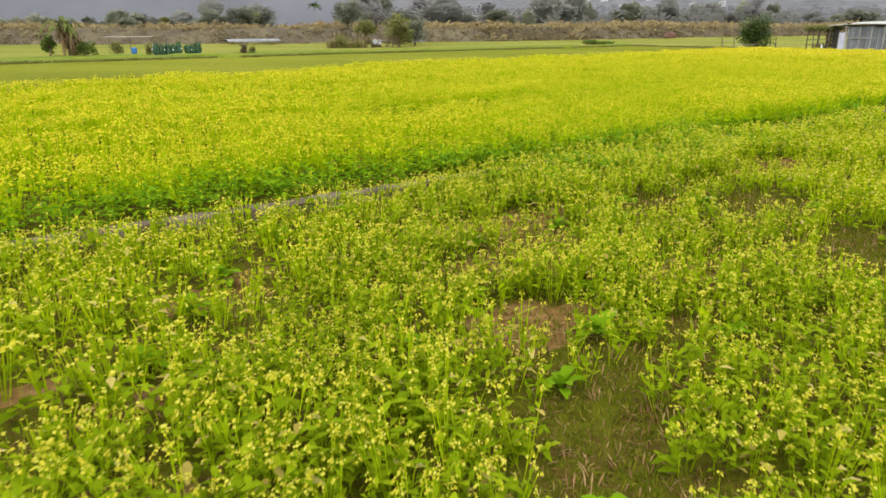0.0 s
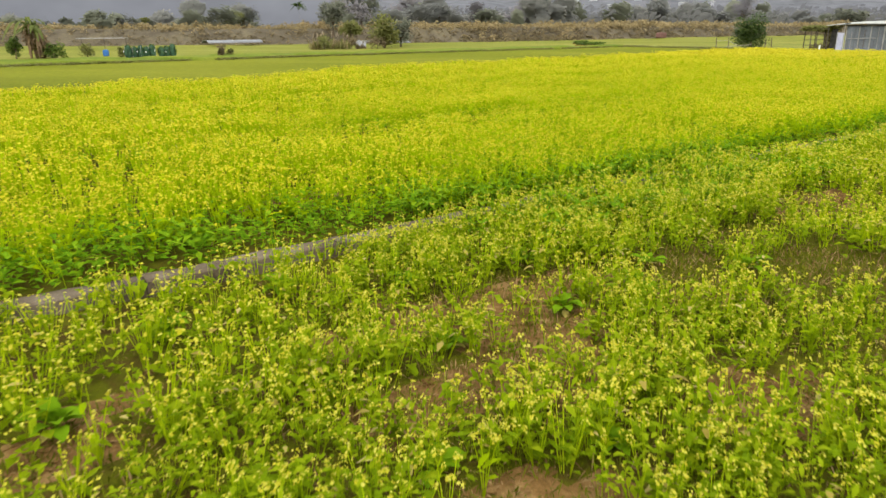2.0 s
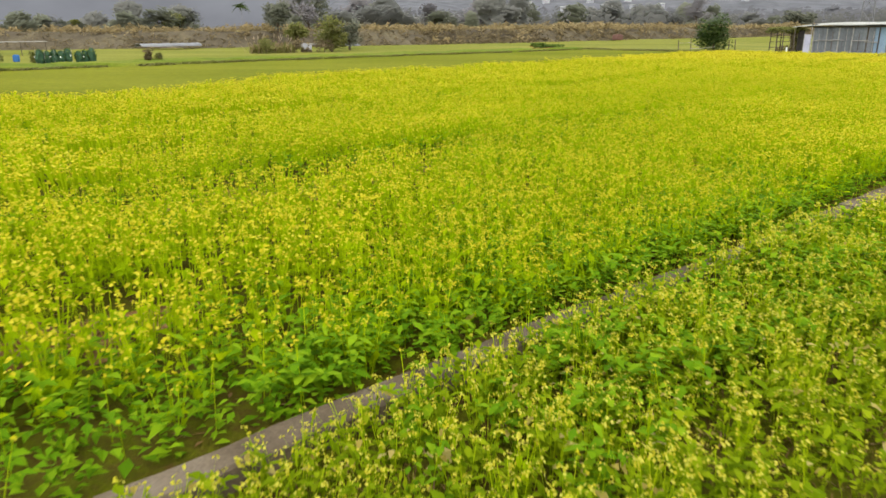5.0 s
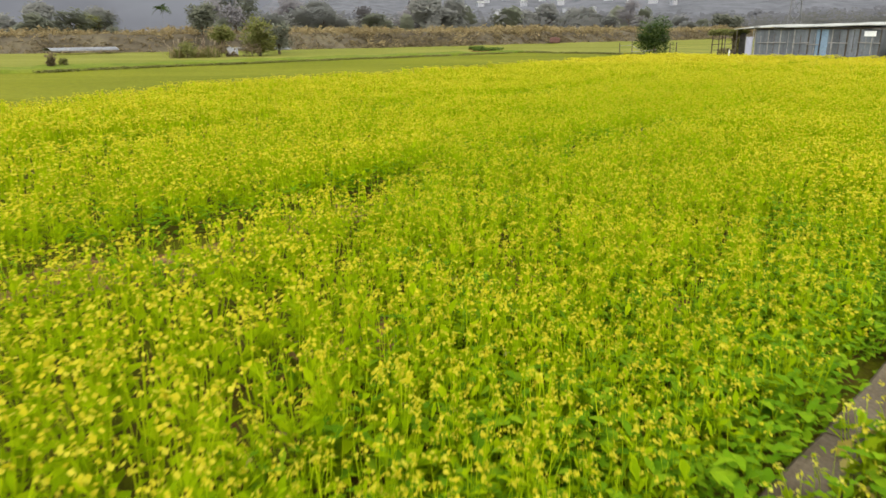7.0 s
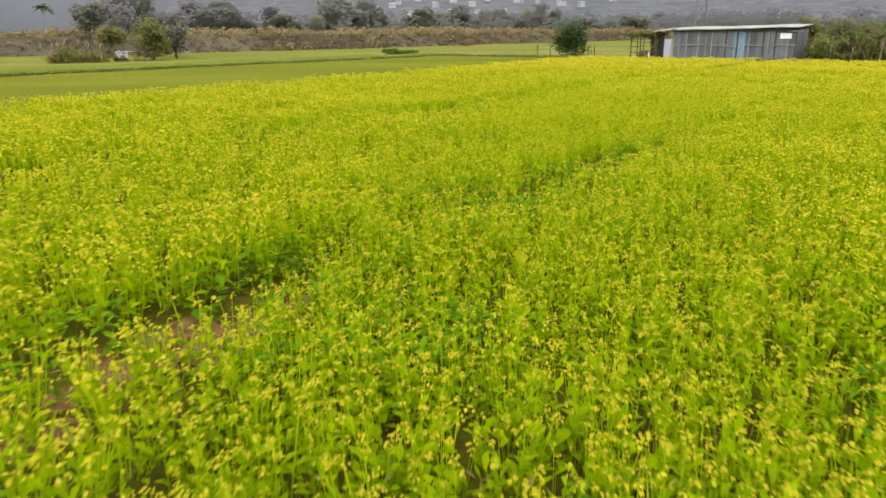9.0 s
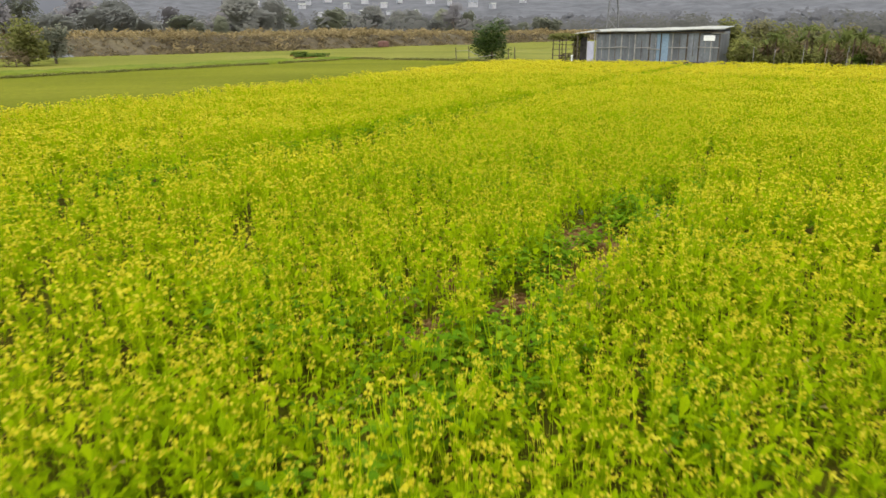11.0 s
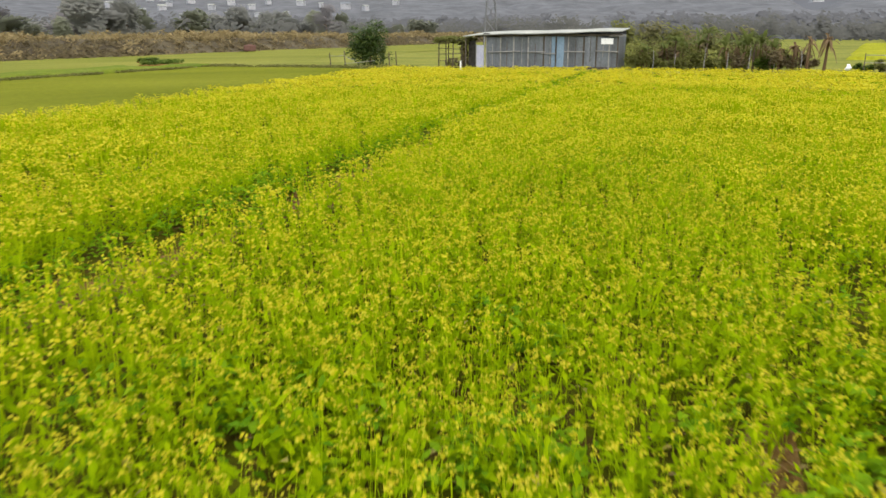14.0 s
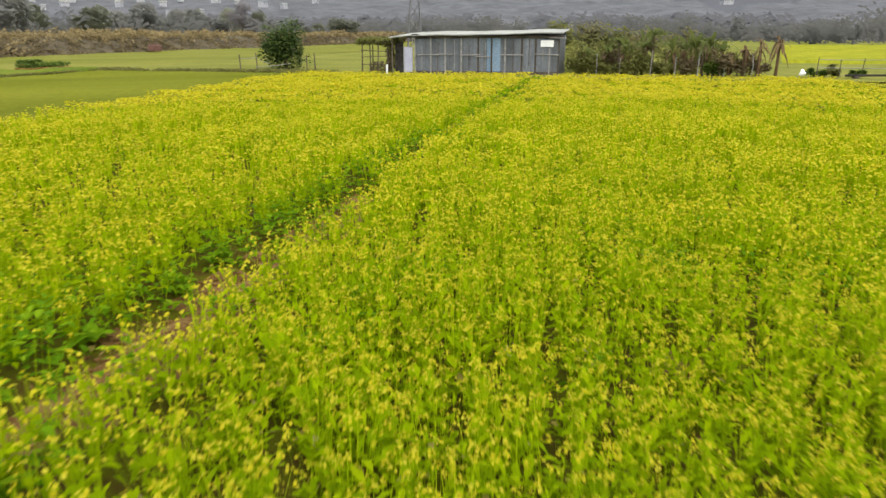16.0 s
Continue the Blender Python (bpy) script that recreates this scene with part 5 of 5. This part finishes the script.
fence("garden_fence", ((0, 0), (0.9, 0.8), (4.7, 1.2), (5.3, 1.3)), (((0, 0, 0.75), (0.9, 0.8, 0.8)), ((0.9, 0.8, 0.72), (2.2, 0.3, 0.4)), ((2.2, -1.6, 0.25), (4.3, -0.6, 0.45))),
      at(71.5, 45.2, 0.05, -90), "leaning timber posts with slack pale poles beside the round tree", 1.15, 0.05)
fence("wire_fence", ((0, 0), (1.2, 0.1), (2.3, 0), (3.6, 0.1), (4.9, 0), (6.2, 0.1), (7.6, 0), (9, 0)), (((0, 0, 0.8), (4.9, 0, 0.85)), ((4.9, 0, 0.85), (9, 0, 0.75)), ((0, 0, 0.35), (9, 0, 0.4))),
      at(69.6, 7.2, 0.25, -90), "low fence of thin dark posts and wire beyond the crop", 0.85, 0.03)

tree("round_tree", 101, 3.6, 4.2, -0.15, M_DARK_LEAF, "dense round dark green tree on rough grass by the fence", 4200, 0.2, 40, 0.11, at(74.2, 42.9, 0.05))


def sack():
    ob = thing("sack", at(68.4, 8.2, 0.2, 15) @ Matrix.Scale(0.62, 4), "small white plastic sack at the crop's edge", "sack")
    bm = bmesh.new()
    bmesh.ops.create_icosphere(bm, subdivisions=2, radius=0.3)
    for v in bm.verts:
        v.co.z = v.co.z * 1.15 + 0.25
        v.co.x *= 0.75 + 0.35 * math.sin(v.co.z * 9 + v.co.y * 6)
        v.co.y *= 0.8 + 0.4 * math.sin(v.co.z * 13 + v.co.x * 9)
        if v.co.z < 0:
            v.co.z = 0
    part("bag", bm, M_WHITE, ob)
    part("knot", rod([(0.1, 0, 0.42), (0.2, 0.05, 0.5)], (0.12, 0.05), 6), M_WHITE, ob)


sack()


def pipe():
    ob = thing("irrigation_pipe", at(69.3, 5.8, 0.08, -90), "dark irrigation pipe lying on low supports", "pipe")
    part("tube", rod([(0, 0, 0.12), (2.5, 0.05, 0.16), (5, 0, 0.12)], (0.06, 0.06, 0.06), 8), M_DARK, ob)
    for x in (0.6, 2.5, 4.4):
        part("support", box(x - 0.12, x + 0.12, -0.15, 0.15, -0.15, 0.09, bevel=0.03), M_TIMBER, ob)


pipe()

GROVE = "banana plants beside the shed"
grove_rng = random.Random(111)
for s, d, h, dry in ((70.2, 20.3, 1.7, 0.3), (70.8, 19.0, 2.0, 0.4), (70.0, 17.9, 2.2, 0.25), (71.2, 16.9, 2.3, 0.2), (70.4, 15.2, 2.2, 0.3), (70.0, 13.9, 2.3, 0.3), (70.5, 13.0, 2.5, 0.35), (69.9, 11.9, 1.9, 0.95), (70.2, 11.1, 2.3, 0.9), (69.8, 10.3, 2.9, 0.95), (70.1, 9.3, 3.0, 0.9), (71.5, 14.4, 2.2, 0.5), (71.4, 12.2, 2.0, 0.7)):
    banana(int(s * 10 + d * 100), h if dry > 0.85 else h * 1.16, dry, at(s, d, 0.05, grove_rng.uniform(0, 360)), "withered brown banana plant in the grove" if dry > 0.6 else "green banana plant in the grove beside the shed", GROVE, 0.0, 18 if dry > 0.85 else 13)
palm("young_palm", 122, 2.0, 1.1, 12, at(70.3, 13.4, 0.05), "green feathery young palm in the banana grove", 0.08, None, "young palms")
palm("young_palm", 123, 1.9, 1.0, 12, at(70.5, 18.3, 0.05), "green feathery young palm in the banana grove", 0.08, None, "young palms")
palm("young_palm", 121, 2.35, 1.25, 14, at(70.6, 16.3, 0.05), "tall green feathery young palm in the banana grove", 0.09, None, "young palms")
SHRUBS_FRONT = ((70.8, 20.9, 1.5, 1.6, M_OLIVE_LEAF), (70.2, 19.4, 1.1, 1.5, M_OLIVE_LEAF), (70.0, 18.4, 1.0, 1.5, M_OLIVE_LEAF), (70.2, 16.6, 1.3, 1.7, M_OLIVE_LEAF), (69.9, 15.5, 1.0, 1.6, M_OLIVE_LEAF), (70.0, 14.3, 1.3, 1.6, M_BRUSH), (70.1, 12.8, 1.0, 1.5, M_TREE), (70.3, 11.4, 1.0, 1.4, M_BRUSH), (70.2, 10.2, 1.0, 1.3, M_BRUSH), (70.2, 7.2, 0.6, 1.2, M_TREE), (70.4, 6.2, 0.9, 1.1, M_OLIVE_LEAF), (70.0, 5.0, 0.6, 1.3, M_TREE))
SHRUBS_BACK = ((72.5, 18.0, 2.0, 2.6, M_OLIVE_LEAF), (73.0, 21.0, 2.2, 2.6, M_OLIVE_LEAF), (72.6, 15.0, 1.9, 2.4, M_OLIVE_LEAF), (71.5, 19.8, 1.9, 2.2, M_OLIVE_LEAF), (71.0, 18.6, 1.6, 2.0, M_BRUSH), (71.2, 13.4, 1.7, 2.0, M_OLIVE_LEAF), (71.0, 11.8, 1.6, 1.8, M_OLIVE_LEAF), (71.0, 10.6, 1.5, 1.6, M_BRUSH), (70.8, 17.3, 1.6, 2.0, M_OLIVE_LEAF), (74.5, 20.5, 2.7, 3.4, M_OLIVE_LEAF), (75.0, 17.8, 2.5, 3.4, M_BRUSH), (74.8, 15.4, 2.3, 3.0, M_OLIVE_LEAF), (74.4, 12.8, 2.1, 2.8, M_BRUSH), (69.7, 12.4, 1.5, 1.3, M_BRUSH), (69.9, 20.2, 1.6, 1.6, M_OLIVE_LEAF))
for s, d, h, w, mt in ((77, 22.6, 3.7, 3.6, M_OLIVE_LEAF), (78.5, 20.6, 3.9, 3.6, M_HAZE_OLIVE), (77.5, 18.6, 3.5, 3.4, M_OLIVE_LEAF), (79, 16.6, 3.6, 3.8, M_HAZE_OLIVE), (78, 14.4, 3.0, 3.6, M_HAZE_OLIVE), (79, 12.4, 2.5, 3.2, M_HAZE_OLIVE)):
    tree("grove_tree", int(s * 9 + d * 17), h, w, 0.3, mt, "olive-brown leafy tree behind the banana plants, dulled by painted haze", 900, 0.26, 14, 0.08, at(s, d, 0.0), "trees behind the grove", "tree", 0.3, 0.6)
for s, d, h, w, mt in SHRUBS_FRONT + SHRUBS_BACK:
    tree("shrub", int(s * 7 + d * 31), h * 1.05 if d > 8 else h, w * 1.1, 0.05, mt, {"evergreen_leaf": "dark green shrub among the banana plants", "olive_leaf": "olive-green shrub beside the shed", "dead_brush": "brown withered shrub among the banana plants"}[mt.name], 520, 0.17, 12, 0.04, at(s, d, 0.0), "shrubs beside the shed", "shrub")

stake_rng = random.Random(133)
for s, d, h in ((69.5, 19.6, 1.3), (69.6, 18.2, 1.1), (69.4, 16.4, 1.5), (69.6, 15.0, 1.2), (69.5, 13.7, 1.5), (69.6, 12.2, 1.2), (69.4, 10.7, 1.3)):
    pole = thing("garden_stake", at(s, d, 0.0, stake_rng.uniform(0, 360)), "thin pale bamboo stake standing before the banana plants", "stake", "stakes before the grove")
    part("cane", rod([(0, 0, -0.15), (stake_rng.uniform(-0.05, 0.05), 0.02, h * 0.55), (stake_rng.uniform(-0.08, 0.08), 0.0, h)], (0.026, 0.023, 0.018), 6), M_RAIL, pole)
    part("tie", rod([(0, 0, h * 0.5), (0.01, 0.01, h * 0.5 + 0.05)], (0.034, 0.034), 6), M_TIMBER, pole, "dark string tie")
tagged(sheet("far_mustard", 91, 178, -70, 7, 130, 90, lambda s, d: 0.22 + 0.2 * value_noise(s, d, 1.2, 131) - 0.6 * step(92.4, 91.2, s) - 0.7 * step(4.5, 6, d + 0.165 * (s - 92)), M_FAR_FLOWER), "distant yellow mustard field beyond the fence", "field", kind="structure")
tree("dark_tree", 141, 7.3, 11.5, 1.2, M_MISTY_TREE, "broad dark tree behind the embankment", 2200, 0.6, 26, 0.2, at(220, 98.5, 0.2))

# ---------- the garden by the paddy ----------
banana(151, 4.2, 0.45, at(11.0, 66.3, 0.05, 40), "tall half-withered banana plant in the garden", "garden bananas", 0.3, 18)
banana(152, 3.8, 0.5, at(11.7, 66.8, 0.05, 160), "tall half-withered banana plant in the garden", "garden bananas", 0.3, 18)
banana(153, 3.4, 0.6, at(11.4, 65.8, 0.05, 280), "tall half-withered banana plant in the garden", "garden bananas", 0.3, 18)
for nm, s, d, h, w, mt, lb, n in (
        ("bush", 11.3, 66.2, 2.4, 2.1, M_BANANA_DRY, "clump of withered banana stems and hanging dead leaves", 900), ("bush", 9.9, 66, 1.75, 1.5, M_TREE, "upright dark green garden bush", 700), ("bush", 12.6, 66, 1.35, 2.3, M_TREE, "broad low dark green garden bush", 900),
        ("bush", 15.0, 66, 1.2, 1.4, M_OLIVE_LEAF, "small open olive-green garden bush", 380), ("bush", 17.4, 65, 1.0, 1.0, M_OLIVE_LEAF, "small pale garden bush", 260),
        ("bush", 24.3, 61, 1.2, 0.85, M_BRUSH, "small brown round bush in the meadow", 300), ("bush", 25.2, 61.3, 0.7, 0.7, M_OLIVE_LEAF, "small weedy bush in the meadow", 160),
        ("bush", 6.0, 72, 1.5, 2.0, M_OLIVE_LEAF, "speckled green garden bush", 500), ("bush", 38.0, 68.6, 1.7, 2.4, M_OLIVE_LEAF, "dry olive bush at the foot of the reeds", 600),
        ("bush", 43.0, 69.6, 0.6, 1.3, M_BRUSH, "low dry bush before the white hut", 200), ("bush", 41.9, 70.2, 1.3, 2.0, M_BRUSH, "brown dry bush beside the pampas", 400), ("bush", 45.0, 69.5, 1.5, 2.4, M_BRUSH, "brown dry bush under the tree", 500)):
    tree(nm, int(s * 13 + d), h, w, -0.1, mt, lb, n, 0.17, 16, 0.05, at(s, d, 0.05), "", "bush")
tree("leafy_tree", 161, 3.9, 4.2, 0.05, M_OLIVE_LEAF, "olive-brown leafy tree by the white sheets", 1500, 0.28, 20, 0.13, at(46.2, 70, 0.05))
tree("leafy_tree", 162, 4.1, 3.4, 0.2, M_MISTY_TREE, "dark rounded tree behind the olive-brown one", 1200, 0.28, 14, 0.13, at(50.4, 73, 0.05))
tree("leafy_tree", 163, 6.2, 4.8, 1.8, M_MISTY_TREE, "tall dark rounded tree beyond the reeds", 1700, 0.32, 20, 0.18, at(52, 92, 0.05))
tree("leafy_tree", 164, 3.4, 3.4, 0.5, M_OLIVE_LEAF, "green leafy tree below the tall dark one", 1000, 0.28, 16, 0.12, at(50, 84, 0.05))
tree("bare_tree", 165, 6.6, 5.0, 2.0, M_TWIG, "bare grey-pink twiggy tree", 900, 0.3, 18, 0.13, at(59, 96, 0.05), shell=0.1)
palm("tall_palm", 166, 5.2, 1.3, 26, at(51.6, 101.5, 0.05), "solitary tall thin palm with a small dark head", 0.04, M_DARK_LEAF, "", M_HAZED_BARK)


def pampas(s, d, seed, label):
    rng = np.random.default_rng(seed)
    ob = thing("pampas_grass", at(s, d, 0.05), label, "grass", "pampas clumps")
    b = Bag()
    for i in range(150):
        b.add(*blade((rng.normal(0, 0.35), rng.normal(0, 0.35), 0), rng.uniform(0, 6.28), rng.uniform(1.0, 1.7), 0.07, rng.uniform(0.8, 1.45), rng.uniform(0.2, 0.6), 3), int(rng.uniform() < 0.55))
    part("leaves", b.mesh("leaves", [M_OLIVE_LEAF, M_REED]), None, ob)
    for i in range(5):
        a, r = rng.uniform(0, 6.28), rng.uniform(0.1, 0.8)
        t = np.array([r * math.cos(a) * 1.5, r * math.sin(a) * 1.5, rng.uniform(1.3, 1.75)])
        part("plume", rod([(r * math.cos(a) * 0.4, r * math.sin(a) * 0.4, 0.8), t * np.array([0.9, 0.9, 0.85]), t, t + np.array([0.08, 0.03, 0.18])], (0.01, 0.015, 0.045, 0.012), 5), M_PLUME, ob, "pale feathery plume")


pampas(37.3, 69.2, 171, "clump of dry pampas grass with pale plumes")
pampas(39.4, 69.8, 172, "clump of dry pampas grass with pale plumes")
pampas(40.6, 69.4, 173, "clump of dry pampas grass with pale plumes")


def white_sheets():
    ob = thing("white_hut", at(43.6, 70.8, 0.05, -80) @ Matrix.Scale(0.55, 4), "low hut patched together from white sheets", "hut")
    rng = random.Random(181)
    for x, w, h in ((-1.3, 0.5, 1.35), (-0.7, 0.55, 1.6), (-0.1, 0.5, 1.45), (0.5, 0.5, 1.05), (1.05, 0.45, 1.3)):
        part("sheet", box(x, x + w, rng.uniform(-0.1, 0.1), 0.14, 0.15 + rng.uniform(0, 0.4), h, bevel=0.02), M_PLASTER, ob)
    part("roof", box(-1.4, 1.7, 0.1, 2.0, 1.35, 1.42), M_ROOF, ob)
    for x in (-1.3, 1.5):
        part("post", rod([(x, 1.9, -0.1), (x, 1.9, 1.36)], (0.05, 0.05), 6), M_TIMBER, ob)


white_sheets()


def tunnel(s, d, length, high, turn, label):
    """Low plastic-covered tunnel."""
    ob = thing("grow_tunnel", at(s, d, 0.4, turn), label, "greenhouse")
    bm = bmesh.new()
    rows = []
    for i in range(13):
        x = length * i / 12
        rows.append([bm.verts.new((x, 1.2 * math.cos(a), high * math.sin(a) * (1 + 0.02 * (i % 2)))) for a in np.linspace(0, math.pi, 9)])
    for a, b in zip(rows, rows[1:]):
        for k in range(8):
            bm.faces.new((a[k], a[k + 1], b[k + 1], b[k]))
    part("film", bm, M_GREENHOUSE, ob)
    for i in range(0, 13, 3):
        x = length * i / 12
        part("hoop", rod([(x, 1.22 * math.cos(a), (high + 0.02) * math.sin(a)) for a in np.linspace(0, math.pi, 9)], [0.025] * 9, 4), M_RAIL, ob)


tunnel(34.2, 93.0, 7.2, 0.34, 0, "long low grow tunnel of clouded white film")
tunnel(52.5, 78, 2.0, 0.22, 0, "short low grow tunnel of clouded white film")


def barrel():
    ob = thing("barrel", at(16.4, 66, 0.08) @ Matrix.Scale(0.85, 4), "blue plastic barrel in the garden", "barrel")
    part("body", rod([(0, 0, 0), (0, 0, 0.06), (0, 0, 0.28), (0, 0, 0.5), (0, 0, 0.56)], (0.24, 0.27, 0.28, 0.27, 0.24), 16), M_BLUE, ob)
    part("lid", rod([(0, 0, 0.56), (0, 0, 0.6)], (0.2, 0.19), 16), M_BLUE, ob)


barrel()


def wrapped_shrub(s, d, h, seed):
    rng = np.random.default_rng(seed)
    ob = thing("wrapped_shrub", at(s, d, 0.1, seed * 37), "dark green shrub wrapped in netting on stakes", "shrub", "wrapped garden shrubs")
    bm = rod([(0, 0, 0), (0.02, 0, h * 0.3), (0, 0.02, h * 0.75), (0.01, 0, h)], (0.2, 0.27, 0.25, 0.12), 9)
    for v in bm.verts:
        v.co += Vector(rng.normal(0, 0.025, 3))
    part("net", bm, M_NET, ob)
    b = Bag()
    p = rng.normal(0, 1, (90, 3))
    p = p / np.linalg.norm(p, axis=1)[:, None] * np.array([0.28, 0.28, h * 0.5]) + np.array([0, 0, h * 0.55])
    b.add(*leaf_quads(rng, p, 0.13), 0)
    part("leaves", b.mesh("leaves", [M_TREE]), None, ob)
    part("tag", box(0.2, 0.24, -0.3, -0.22, h * 0.45, h * 0.57), M_WHITE, ob, "small white tag")
    part("stake", rod([(0.25, 0, -0.1), (0.25, 0, h * 1.05)], (0.015, 0.015), 5), M_RAIL, ob)


for i, (s, h) in enumerate(((16.9, 0.9), (17.35, 0.8), (17.8, 0.85), (18.25, 0.8), (18.7, 0.95), (19.4, 0.75), (19.8, 0.8), (20.3, 0.95))):
    wrapped_shrub(s, 61, h, 190 + i)

lean_to = thing("lean_to", at(17.5, 82, 0.1, 0), "open lean-to with a pale beam roof in the garden", "shelter")
part("roof", box(0, 4.6, -0.8, 0.8, 1.15, 1.22), M_RAIL, lean_to)
for x in (0.2, 2.3, 4.4):
    part("post", rod([(x, -0.7, -0.1), (x, -0.7, 1.16)], (0.04, 0.04), 5), M_TIMBER, lean_to)

red_box = thing("rusty_tank", at(112, 82, 0.2), "rusty red tank at the foot of the embankment", "tank")
part("body", box(-0.8, 0.8, -0.6, 0.6, 0, 0.9, bevel=0.12), M_RUST, red_box)
part("lid", rod([(0, 0, 0.88), (0, 0, 1.0)], (0.35, 0.33), 12), M_RUST, red_box)


def verge_weeds():
    """Uneven weeds along the bunds between paddy, meadow and shed."""
    rng = np.random.default_rng(201)
    shapes = []
    for i in range(6):
        p = rng.normal(0, 1, (9, 3)) * np.array([0.3, 0.3, 0.0]) + np.stack([np.zeros(9), np.zeros(9), rng.uniform(0.02, 0.36, 9)], -1)
        v, q = leaf_quads(rng, p, 0.26, 0.2, 0.4)
        shapes.append((v, q, rng.integers(0, 2, 9)))
    bag = Bag()
    n = 2600
    s = np.concatenate([rng.uniform(-15, 66, n), rng.uniform(66.0, 68.0, n // 2)])
    d = np.concatenate([bund_edge(s[:n]) + 0.15 + rng.normal(0, 0.2, n), rng.uniform(36, 54, n // 2)])
    ok = value_noise(s, d, 3.0, 202) > 0.25
    s, d = s[ok], d[ok]
    k = rng.integers(0, 6, len(s))
    for i, sh in enumerate(shapes):
        w = k == i
        bag.stamp(sh, place(s[w], d[w], s[w] * 0 + 0.12), rng.uniform(0, 6.28, w.sum()), rng.uniform(0.2, 0.5, w.sum()))
    tagged(new("verge_weeds", bag.mesh("verge_weeds", [M_BUND_WEED, M_OLIVE_LEAF])), "olive weeds along the bunds of the paddy", "weeds", kind="stuff")


verge_weeds()


def vegetable_bed(s, d, length, wide, seed, label):
    rng = np.random.default_rng(seed)
    ob = thing("vegetable_bed", at(s, d, 0.05), label, "vegetables")
    part("soil", box(0, length, -wide / 2, wide / 2, -0.1, 0.12, bevel=0.05), M_SOIL, ob)
    b = Bag()
    p = rng.uniform(0, 1, (500, 3)) * np.array([length, wide, 0.3]) + np.array([0, -wide / 2, 0.12])
    b.add(*leaf_quads(rng, p, 0.22), 0)
    part("leaves", b.mesh("leaves", [M_TREE]), None, ob)


vegetable_bed(66.8, 60.2, 4.2, 1.2, 211, "low bed of dark green vegetables beyond the paddy")
vegetable_bed(72.5, 66, 2.2, 0.8, 212, "short low bed of green vegetables in the meadow")
